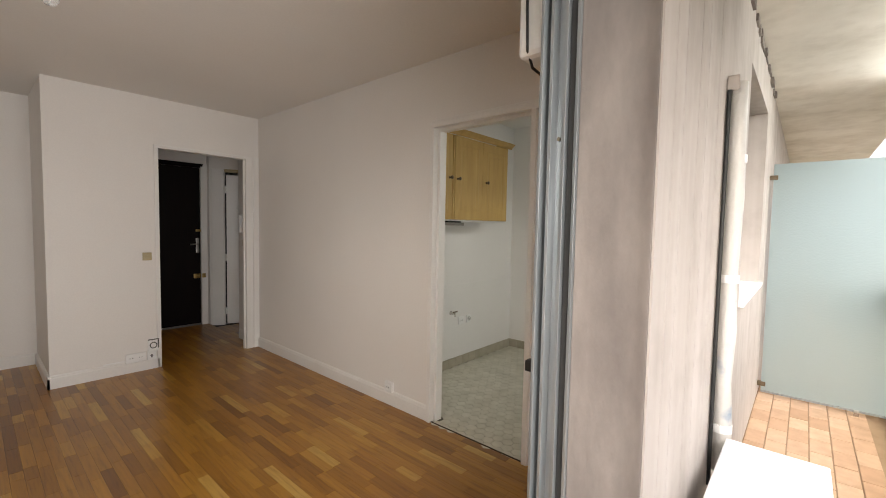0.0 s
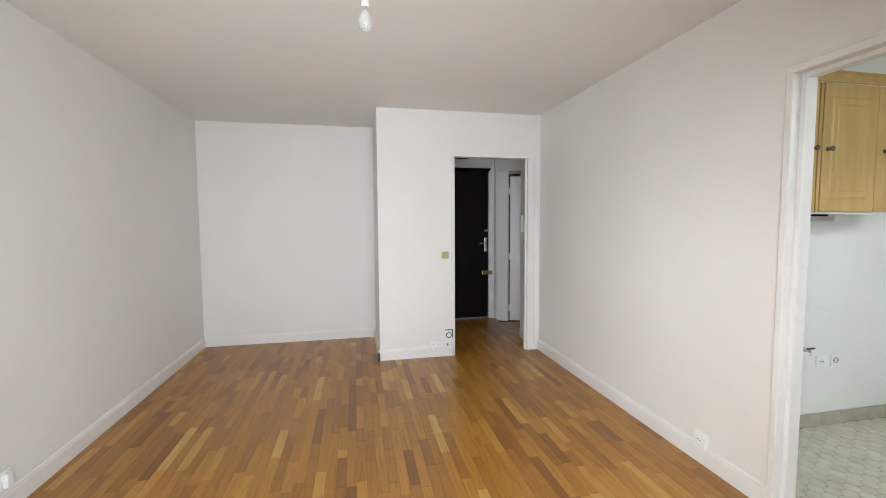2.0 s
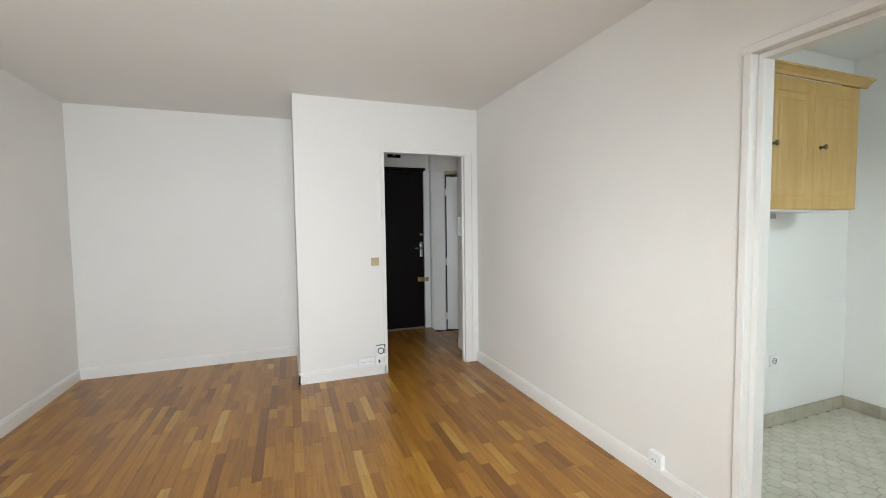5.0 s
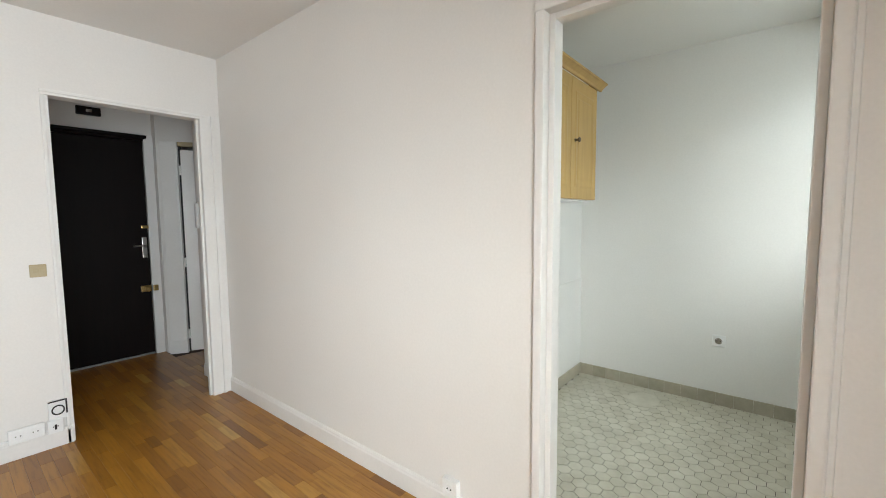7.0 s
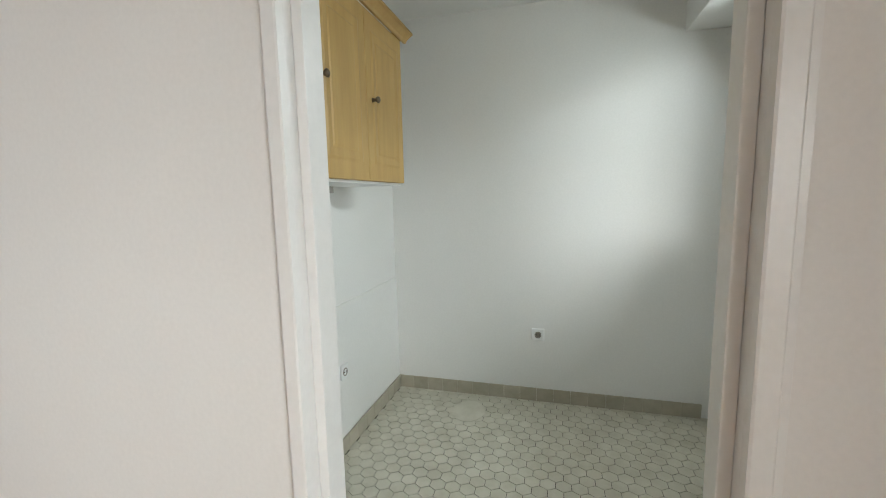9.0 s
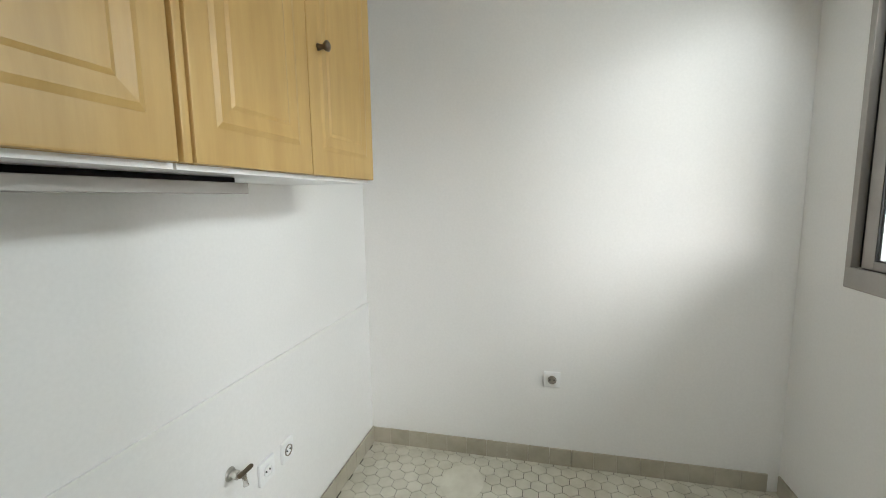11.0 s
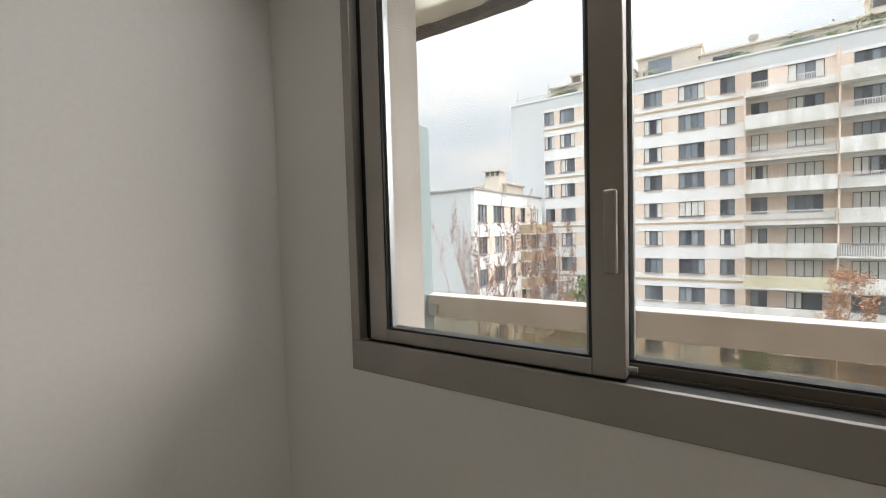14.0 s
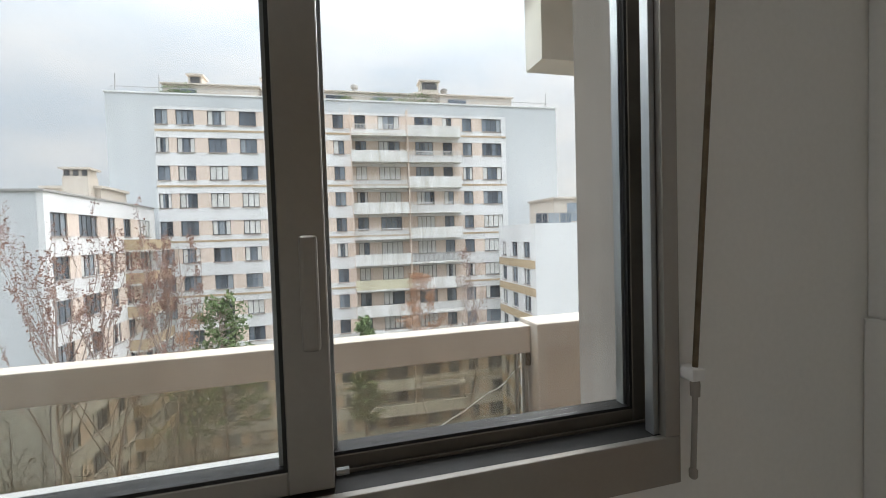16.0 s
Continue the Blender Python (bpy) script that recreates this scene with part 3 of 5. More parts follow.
# ---- living room things ----
sw = thing("light_switch", "yellowed plastic double light switch on white wall", "light switch", (-1.035, PW, 1.05))
part("plate", boxes((-0.036, 0.036, -0.01, 0.0, -0.036, 0.036), bevel=0.004), BEIGE_PL, sw)
for x in (-0.014, 0.014):
    part("rocker", boxes((x - 0.01, x + 0.01, -0.014, -0.009, -0.014, 0.014), bevel=0.002), BEIGE_PL, sw)

box = thing("thermostat_box", "white wall box with a dark ring and frame", "wall box", (-1.003, PW, 0.222))
part("housing", boxes((-0.042, 0.042, -0.02, 0.0, -0.058, 0.058), bevel=0.005), WHITE_PL, box)
part("border", boxes((-0.042, 0.042, -0.0215, -0.0195, 0.05, 0.058), (0.034, 0.042, -0.0215, -0.0195, -0.03, 0.05)), RUBBER, box, "dark grey edging")
ring = lathe([(0.03, 0), (0.03, -0.006), (0.023, -0.006), (0.023, 0)], (0, -0.019, 0), "y", 24)
part("ring", ring, RUBBER, box, "dark ring")


def socket_outlet(name, label, at, rz, w=0.08, holes=1, insert=WHITE_PL):
    """A wall socket, facing -y in its own axes."""
    s = thing(name, label, "wall socket", at, rz, "wall sockets")
    part("plate", boxes((-w / 2, w / 2, -0.012, 0.0, -0.04, 0.04), bevel=0.005), WHITE_PL, s)
    for k in range(holes):
        x = (k - (holes - 1) / 2) * 0.07
        well = part("well", lathe([(0.021, -0.0115), (0.021, -0.0155), (0.018, -0.0155), (0.017, -0.009)], (x, 0, 0), "y", 20), insert, s)
        for dx in (-0.0095, 0.0095):
            part("contact", lathe([(0.003, -0.0157), (0.003, -0.009)], (x + dx, 0, 0), "y", 8), RUBBER, well)
        if "earthed" in label:
            part("face", lathe([(0.0165, -0.0122), (0.0165, -0.0135), (0.001, -0.0139)], (x, 0, 0), "y", 20), insert, well, "dark worn socket face")
    return s


s = socket_outlet("wall_socket", "white socket mounted on the skirting board", (-0.016, 1.79, 0.14), -90)
part("spacer", boxes((-0.04, 0.04, 0.0, 0.016, -0.04, 0.04), bevel=0.002), WHITE_PL, s)
s = socket_outlet("wall_socket", "white socket and plug above the skirting board", (XL, 2.16, 0.17), 90)
part("cover", boxes((-0.02, 0.02, -0.035, -0.012, -0.045, 0.03), bevel=0.006), WHITE_PL, s)
s = socket_outlet("wall_socket", "white double socket on the skirting board", (-1.14, PW - 0.016, 0.135), 0, 0.15, 2)
s = socket_outlet("telephone_socket", "white telephone socket beside the doorway", (-1.02, PW - 0.016, 0.13), 0, 0.07, 1)
part("jack", boxes((-0.005, 0.005, -0.0165, -0.0145, -0.018, 0.012)), RUBBER, s)
cable = thing("cable_strip", "thin white cable strip clipped above the skirting", "cable", (-1.3, PW, 0.112))
part("cord", boxes((-0.07, 0.085, -0.008, 0.0, -0.004, 0.006), bevel=0.002), WHITE_PL, cable)

bulb = thing("pendant_bulb", "bare glass bulb hanging from a short flex", "ceiling lamp", (-1.87, 1.72, CH))
part("rose", lathe([(0.03, 0), (0.03, -0.012), (0.012, -0.03)], (0, 0, 0)), WHITE_PL, bulb)
part("flex", rod([(0, 0, -0.02), (0.012, 0.006, -0.05), (-0.008, 0, -0.08), (0.005, 0, -0.11), (0, 0, -0.145)], 0.0035, 8), WHITE_PL, bulb)
part("holder", lathe([(0.008, -0.130), (0.016, -0.145), (0.017, -0.180), (0.015, -0.185)], (0, 0, 0)), WHITE_PL, bulb)
cap = part("cap", lathe([(0.013, -0.185), (0.0135, -0.200)], (0, 0, 0)), CHROME, bulb)
smooth(part("globe", lathe([(0.013, -0.198), (0.018, -0.210), (0.027, -0.230), (0.03, -0.250), (0.027, -0.270), (0.016, -0.283), (0.003, -0.287)], (0, 0, 0), "z", 24), GLASSBULB, bulb, "milky glass globe"))

# balcony door frame: sliding-door channels
frm = tagged(new("door_frame_5"), "pale aluminium sliding door frame with deep channels", "door frame", kind="structure")
for x0, sgn in ((BD[1], -1), (BD[0], 1)):
    part("channel", boxes((min(x0, x0 + sgn * 0.012), max(x0, x0 + sgn * 0.012), -0.134, -0.05, 0.0, BD[3]), bevel=0.001), ALU_PALE, frm)
    for y0, y1, dep in ((-0.134, -0.126, 0.022), (-0.108, -0.098, 0.032), (-0.096, -0.092, 0.02), (-0.078, -0.07, 0.045), (-0.058, -0.05, 0.057)):
        a, b = sorted((x0 + sgn * 0.012, x0 + sgn * dep))
        part("fin", boxes((a, b, y0, y1, 0.0, BD[3]), bevel=0.001), ALU_PALE, frm)
    a, b = sorted((x0 + sgn * 0.012, x0 + sgn * 0.018))
    part("seal", boxes((a, b, -0.124, -0.11, 0.0, BD[3])), RUBBER, frm, "black rubber seal")
    a, b = sorted((x0 + sgn * 0.012, x0 + sgn * 0.0165))
    for z in (0.55, 1.6):
        part("screw", lathe([(0.005, a), (0.005, b)], (0, -0.085, z), "x", 10), IRON, frm)
part("head", boxes((BD[0], BD[1], -0.134, -0.05, BD[3] - 0.05, BD[3]), bevel=0.002), ALU_PALE, frm)
part("rail", boxes((BD[0], BD[1], -0.13, -0.05, -0.006, 0.012), bevel=0.002), ALU_PALE, frm)
part("rail", boxes((BD[0], BD[1], -0.1, -0.094, 0.012, 0.02)), ALU_PALE, frm)

w = thing("shutter_winder", "black strap winder over a white cover strip", "shutter winder", (-1.05, 0.0, 0.985))
part("body", boxes((-0.018, 0.012, -0.058, 0.03, -0.016, 0.016), bevel=0.005), RUBBER, w)
part("screw", lathe([(0.004, 0.029), (0.004, 0.032)], (0, 0, 0), "y", 10), CHROME, w)
part("strip", boxes((-0.012, 0.02, -0.058, -0.02, -0.93, -0.02), bevel=0.003), WHITE_PL, w)
t = thing("shutter_gear", "white shutter gear cover with a loose dark cable", "shutter gear", (-1.025, 0.0, 2.01))
part("cover", boxes((-0.07, 0.06, -0.058, 0.07, -0.17, 0.2), bevel=0.03, segs=4), WHITE_PL, t)
part("cable", rod([(-0.06, 0.02, 0.3), (-0.085, 0.03, 0.1), (-0.085, 0.03, -0.05), (-0.07, 0.035, -0.15), (-0.03, 0.04, -0.185), (0.03, 0.03, -0.2)], 0.004, 8), RUBBER, t)

# ---- kitchen things ----
CF = 1.669                                        # cabinet fronts


def wall_cabinet(name, label, x0, x1, doors, knobs):
    c = thing(name, label, "kitchen cabinet", (0, 0, 0), 0, "wall cabinets")
    part("body", boxes((x0, x1, CF + 0.02, KY1, 1.437, 2.14), bevel=0.002), MAPLE, c)
    part("bottom", boxes((x0 + 0.002, x1 - 0.001, CF + 0.022, KY1 - 0.001, 1.4258, 1.4365)), WHITE_PL, c, "white laminate underside")
    for d0, d1 in doors:
        d = part("door", boxes((d0 + 0.0015, d1 - 0.0015, CF, CF + 0.02, 1.437, 2.138), bevel=0.003), MAPLE, c)
        w = 0.055 if d1 - d0 > 0.34 else 0.075
        a0, a1, z0, z1 = d0 + w, d1 - w, 1.437 + 0.07, 2.138 - 0.07
        bm = bmesh.new()
        o = [bm.verts.new(v) for v in ((a0, CF - 0.0005, z0), (a1, CF - 0.0005, z0), (a1, CF - 0.0005, z1), (a0, CF - 0.0005, z1))]
        g = 0.012
        i = [bm.verts.new(v) for v in ((a0 + g, CF - 0.0038, z0 + g), (a1 - g, CF - 0.0038, z0 + g), (a1 - g, CF - 0.0038, z1 - g), (a0 + g, CF - 0.0038, z1 - g))]
        h = g + 0.03
        j = [bm.verts.new(v) for v in ((a0 + h, CF - 0.0008, z0 + h), (a1 - h, CF - 0.0008, z0 + h), (a1 - h, CF - 0.0008, z1 - h), (a0 + h, CF - 0.0008, z1 - h))]
        h = h + 0.008
        q = [bm.verts.new(v) for v in ((a0 + h, CF - 0.0038, z0 + h), (a1 - h, CF - 0.0038, z0 + h), (a1 - h, CF - 0.0038, z1 - h), (a0 + h, CF - 0.0038, z1 - h))]
        for r, s2 in ((o, i), (i, j), (j, q)):
            for k in range(4):
                bm.faces.new((r[k], r[(k + 1) % 4], s2[(k + 1) % 4], s2[k]))
        bm.faces.new(q)
        bmesh.ops.recalc_face_normals(bm, faces=bm.faces[:])
        part("panel", bm, MAPLE, d)
    for kx in knobs:
        smooth(part("knob", lathe([(0.011, 0), (0.008, -0.004), (0.006, -0.014), (0.013, -0.022), (0.015, -0.028), (0.009, -0.033)], (kx, CF, 1.78), "y", 16), IRON, c, "round dark bronze knob"))
    return c


c = wall_cabinet("wall_cabinet", "yellow wood wall cabinet with two raised-panel doors", 0.56, 1.383, [(0.583, 0.972), (0.972, 1.383)], [0.62, 1.03])
part("stile", boxes((0.562, 0.5815, CF + 0.004, CF + 0.02, 1.437, 2.138), bevel=0.004), MAPLE, c)
c = wall_cabinet("wall_cabinet", "yellow wood wall cabinet over the cooker hood", 0.102, 0.556, [(0.102, 0.549)], [0.515])
crown = [(0, 0), (0.012, 0.0), (0.018, 0.012), (0.04, 0.03), (0.05, 0.034), (0.05, 0.044), (0, 0.044)]
t = thing("cabinet_cornice", "moulded yellow wood cornice along the cabinets", "cornice")
part("front_moulding", strip(crown, (0.102, CF, 2.141), (1.433, CF, 2.141), (0, -1, 0)), MAPLE, t)
part("end_moulding", strip(crown, (1.383, CF + 0.001, 2.141), (1.383, KY1, 2.141), (1, 0, 0)), MAPLE, t)
hood = thing("cooker_hood", "slim metal cooker hood pulled out under the cabinet", "cooker hood")
part("body", boxes((0.14, 0.825, 1.793, KY1 - 0.02, 1.4135, 1.4255), bevel=0.002), BLACK, hood)
part("front_rail", boxes((0.135, 0.842, 1.77, 1.792, 1.387, 1.413), bevel=0.002), ALU, hood, "brushed metal front rail")
part("filter", boxes((0.16, 0.8, 1.8, KY1 - 0.03, 1.402, 1.4135)), ALU, hood)

socket_outlet("wall_socket", "white earthed socket low on the kitchen wall", (KX1, 1.013, 0.457), -90, 0.08, 1, GREY_PL)
socket_outlet("wall_socket", "round white socket on the kitchen wall", (1.225, KY1 - 0.007, 0.447), 0, 0.07, 1, GREY_PL)
s = socket_outlet("wall_socket", "white socket beside the water tap", (1.105, KY1 - 0.007, 0.447), 0)
tap = thing("water_valve", "small chrome water valve on the kitchen wall", "valve", (0.95, KY1 - 0.007, 0.54))
part("pipe", rod([(0, 0, 0), (0, -0.05, 0), (0, -0.055, -0.03)], 0.009), CHROME, tap)
part("handle", boxes((-0.03, 0.03, -0.062, -0.05, 0.012, 0.024), bevel=0.004), IRON, tap)
part("nut", lathe([(0.014, 0), (0.014, -0.012)], (0, -0.018, 0), "y", 6), CHROME, tap)
part("rosette", lathe([(0.022, 0), (0.018, -0.006)], (0, 0, 0), "y", 20), CHROME, tap)

# sliding window
win = tagged(new("window_1"), "grey aluminium sliding window, shut, with double panes", "window", kind="structure")
x0, x1, z0, z1 = KW
part("sill_band", boxes((x0, x1, -0.004, 0.008, z0, z0 + 0.075), bevel=0.002), ALU, win)
part("sliding_channel", boxes((x0 + 0.0045, 1.0905, -0.0575, -0.0045, z0 + 0.0605, z0 + 0.074)), RUBBER, win, "black strip in the sliding channel")
part("frame_fill", boxes((x0, x1, -0.0195, -0.0045, z0, z0 + 0.06)), ALU, win)
part("head_band", boxes((x0, x1, -0.02, 0.008, z1 - 0.05, z1), bevel=0.002), ALU, win)
part("side_band", boxes((x0, x0 + 0.028, -0.02, 0.008, z0 + 0.075, z1 - 0.05), bevel=0.002), ALU, win)
part("side_band", boxes((x1 - 0.028, x1, -0.02, 0.008, z0 + 0.075, z1 - 0.05), bevel=0.002), ALU, win)
part("frame", boxes((x0, x1, -0.13, -0.02, z0, z0 + 0.06), (x0, x1, -0.13, -0.02, z1 - 0.05, z1), (x0, x0 + 0.004, -0.13, -0.02, z0 + 0.06, z1 - 0.05), (x1 - 0.016, x1, -0.13, -0.02, z0 + 0.06, z1 - 0.05)), ALU_SHADED, win)
part("track", boxes((x0 + 0.016, x1 - 0.016, -0.052, -0.048, z0 + 0.06, z0 + 0.078), (x0 + 0.016, x1 - 0.016, -0.1, -0.096, z0 + 0.06, z0 + 0.078)), ALU_SHADED, win)
part("gap_strip", boxes((x1 - 0.046, x1 - 0.0165, -0.026, -0.0205, z0 + 0.0765, z1 - 0.051)), RUBBER, win, "black strip in the gap beside the sash")


def sash(a0, a1, y, left, right, low, rail_h, label, metal=ALU):
    s = part("sash", boxes((a0, a0 + left, y - 0.018, y + 0.018, z0 + low, z1 - 0.05), (a1 - right, a1, y - 0.018, y + 0.018, z0 + low, z1 - 0.05),
                           (a0 + left, a1 - right, y - 0.0178, y + 0.0178, z0 + low, z0 + low + rail_h), (a0 + left, a1 - right, y - 0.0178, y + 0.0178, z1 - 0.104, z1 - 0.05), bevel=0.0015, segs=1), metal, win, label)
    g0, g1, h0, h1 = a0 + left, a1 - right, z0 + low + rail_h, z1 - 0.104
    part("gasket", boxes((g0, g0 + 0.005, y - 0.016, y + 0.0165, h0, h1), (g1 - 0.005, g1, y - 0.016, y + 0.0165, h0, h1), (g0 + 0.005, g1 - 0.005, y - 0.016, y + 0.0165, h0, h0 + 0.005), (g0 + 0.005, g1 - 0.005, y - 0.016, y + 0.0165, h1 - 0.005, h1)), RUBBER, s, "black glazing gasket")
    part("spacer", boxes((g0 + 0.005, g0 + 0.011, y - 0.01, y + 0.008, h0 + 0.005, h1 - 0.005), (g1 - 0.011, g1 - 0.005, y - 0.01, y + 0.008, h0 + 0.005, h1 - 0.005)), ALU_PALE, s, "pale spacer between the panes")
    for dy in (-0.009, 0.009):
        p = part("pane", boxes((g0 + 0.0052, g1 - 0.0052, y + dy - 0.001, y + dy + 0.001, h0 + 0.0052, h1 - 0.0052)), PANE, s)
        p.visible_shadow = False
    return s


inner = sash(1.091, x1 - 0.046, -0.03, 0.056, 0.054, 0.077, 0.03, "inner sliding sash")
# the outer sash takes the darker metal as its shade
outer = sash(x0 + 0.0045, 1.147, -0.076, 0.029, 0.05, 0.062, 0.033, "outer sliding sash, shade of its channel in the metal colour", ALU_SHADED)
handle = part("pull_handle", boxes((1.1, 1.122, -0.012, 0.006, 1.29, 1.434), bevel=0.006, segs=3), ALU, win, "slim grey pull handle")
part("latch_pin", rod([(1.088, -0.012, 1.128), (1.072, -0.012, 1.128)], 0.005, 8), ALU_PALE, win)
part("side_groove", boxes((x0 + 0.03, x0 + 0.04, -0.022, -0.004, z0 + 0.076, z1 - 0.051), bevel=0.001), ALU_PALE, win)
setting("window_sill", boxes((0.53, 1.745, -0.335, -0.132, 0.985, 1.01), bevel=0.004), WHITE_PL, "white painted outer window sill", "window sill")

crank = thing("shutter_crank", "grey shutter crank rod hanging beside the window", "crank", (0.53, 0.0, 0))
part("rod", rod([(-0.03, 0.03, 2.2), (-0.012, 0.025, 1.75), (0.022, 0.02, 1.21)], 0.0042), IRON, crank)
clip = part("clip", boxes((0.012, 0.036, 0.0, 0.03, 1.195, 1.215), bevel=0.003), WHITE_PL, crank, "white plastic rod clip")
part("collar", lathe([(0.007, 1.17), (0.0075, 1.188), (0.006, 1.2)], (0.022, 0.02, 0), "z", 12), ALU, crank)
part("grip", rod([(0.022, 0.02, 1.175), (0.024, 0.019, 1.1), (0.025, 0.018, 1.055)], 0.0042), ALU, crank)
part("end_knob", lathe([(0.004, 1.04), (0.0065, 1.043), (0.0065, 1.053), (0.004, 1.057)], (0.025, 0.018, 0), "z", 12), ALU, crank)
setting("corner_duct", boxes((KX0, 0.155, 0.0, 0.05, 0.0, 1.255), (KX0, 0.145, 0.0, 0.04, 1.255, 2.235), bevel=0.004), KPAINT, "white boxed pipe duct in the kitchen corner", "duct")

# ---- balcony ----
balc = setting("balcony_floor", boxes((-5.0, 10.5, -1.16, FY, -0.25, -0.006)), BGROUT, "balcony slab with worn terracotta tiles", "floor")
setting("balcony_soffit", boxes((-5.0, 10.5, -1.2, FY, 2.5, 2.7), (-5.0, 0.215, -1.2, -1.05, 2.15, 2.5)), SLAB, "stained underside of the balcony above", "ceiling")
bm = bmesh.new()
rng = random.Random(4)
x = -1.1
while x < 2.3:
    w = rng.uniform(0.04, 0.16)
    bm_box(bm, x, x + w, FY - rng.uniform(0.005, 0.02), FY + 0.002, 2.5 - rng.uniform(0.015, 0.05), 2.505)
    x += w * rng.uniform(1.0, 2.2)
edge = bmesh.new()
x = 0.29
while x < 3.6:
    w = rng.uniform(0.05, 0.22)
    bm_box(edge, x, x + w, -1.205 - rng.uniform(0, 0.006), -1.15 + rng.uniform(-0.012, 0.012), 2.47 - rng.uniform(0, 0.018), 2.503)
    x += w
setting("slab_drip_edge", edge, DARK_EDGE, "dark rough edge of the slab above", "slab edge")
setting("mortar_edge", bm, CONCRETE, "ragged mortar joint under the slab", "mortar")
setting("parapet_wall", boxes((-5.0, 0.277, -1.2, -1.03, -0.25, 1.045), bevel=0.008), BEIGE, "solid beige rendered balcony parapet", "parapet")
rail = thing("balcony_rail", "cream boxed handrail over a dirty glass panel", "balcony railing")
part("handrail", boxes((0.278, 3.55, -1.19, -1.088, 0.912, 1.028), bevel=0.006), BEIGE, rail)
p = part("glass_panel", boxes((0.31, 3.5, -1.14, -1.13, 0.06, 0.915)), RAIL_GLASS, rail, "dirty cracked glass panel")
p.visible_shadow = False
part("post", boxes((0.29, 0.305, -1.13, -1.1, 0.0, 0.92), (0.33, 0.34, -1.13, -1.11, 0.0, 0.92)), ALU, rail)
part("bracket", boxes((0.279, 0.3, -1.11, -1.09, 0.855, 0.911), bevel=0.003), IRON, rail, "rusty rail bracket")
part("bracket", boxes((2.21, 2.26, -1.087, -1.06, 0.93, 0.98), bevel=0.004), CHROME, rail, "metal rail clip")
part("kerb", boxes((0.278, 3.55, -1.16, -1.08, -0.006, 0.05), bevel=0.004), CONCRETE, rail)
rng = random.Random(2)
crack = [(0.312 + 0.456 * k / 12, -1.128, 0.84 - 0.252 * (k / 12) ** 0.85 + rng.uniform(-0.008, 0.008)) for k in range(13)]
part("crack", rod(crack, 0.0022, 5), WHITE_PL, rail, "pale crack across the glass")
drip = [(2.02 + rng.uniform(-0.004, 0.004), -1.1285, 0.9 - 0.045 * k) for k in range(12)]
part("drip_stain", rod(drip, 0.0016, 5), CONCRETE, rail, "dried white drip")

div = thing("frosted_divider", "frosted glass balcony divider on a metal foot rail", "balcony divider", (2.29, 0, 0))
part("sheet", boxes((-0.006, 0.006, -1.14, -0.335, 0.045, 1.94), bevel=0.002), FROST, div)
part("foot_rail", boxes((-0.012, 0.012, -1.14, -0.335, 0.03, 0.044), bevel=0.002), ALU_PALE, div)
for z in (0.1, 1.83):
    part("clamp", boxes((-0.018, 0.018, -0.365, FY, z - 0.018, z + 0.018), bevel=0.003), IRON, div, "dark metal wall clamp")
part("foot", boxes((-0.02, 0.02, -0.93, -0.9, 0.0, 0.045), bevel=0.003), CHROME, div)

ac = thing("outdoor_unit", "white air conditioner outdoor unit against the facade", "air conditioner", (-0.62, -0.51, 0))
part("casing", boxes((-0.36, 0.36, -0.14, 0.13, 0.07, 0.585), bevel=0.012, segs=3), WHITE_PL, ac)
part("lid", boxes((-0.37, 0.37, -0.15, 0.14, 0.586, 0.605), bevel=0.008, segs=3), WHITE_PL, ac)
grille = part("fan_grille", lathe([(0.2, -0.141), (0.2, -0.148), (0.19, -0.148), (0.19, -0.141)], (-0.08, 0, 0.33), "y", 28), RUBBER, ac)
for r in (0.05, 0.1, 0.15):
    part("grille_ring", lathe([(r, -0.142), (r, -0.147), (r - 0.006, -0.147), (r - 0.006, -0.142)], (-0.08, 0, 0.33), "y", 24), WHITE_PL, grille)
for x in (-0.25, 0.25):
    part("foot", boxes((x - 0.03, x + 0.03, -0.15, 0.14, 0.0, 0.07), bevel=0.004), RUBBER, ac)
pipe = thing("insulated_pipe", "taped foil-wrapped pipe climbing the facade", "pipe", (-0.2, FY - 0.04, 0))
pts = [(-0.075, -0.03, 0.35), (-0.04, -0.01, 0.37), (0.0, 0.0, 0.45), (0.006, 0.0, 0.62), (-0.006, 0.004, 0.8), (0.006, 0.002, 1.0), (0.0, 0.004, 1.2), (-0.008, 0.0, 1.5), (-0.006, 0.004, 1.75), (-0.004, 0.006, 1.93)]
smooth(part("wrap", rod(pts, 0.03, 14, [0.026, 0.028, 0.03, 0.033, 0.027, 0.032, 0.026, 0.031, 0.029, 0.03]), FOIL, pipe))
for z, r in ((0.62, 0.036), (1.2, 0.032), (1.65, 0.034)):
    part("tape", lathe([(r, -0.015), (r, 0.015)], (0.002, 0.002, z), "z", 14), WHITE_PL, pipe)
part("cover", boxes((-0.04, 0.035, -0.0, 0.039, 1.9, 1.955), bevel=0.006), FACADE, pipe)
part("cable", rod([(-0.05, 0.028, 0.4), (-0.045, 0.03, 0.8), (-0.05, 0.03, 1.2), (-0.043, 0.03, 1.9)], 0.007, 8), RUBBER, pipe, "black control cable")

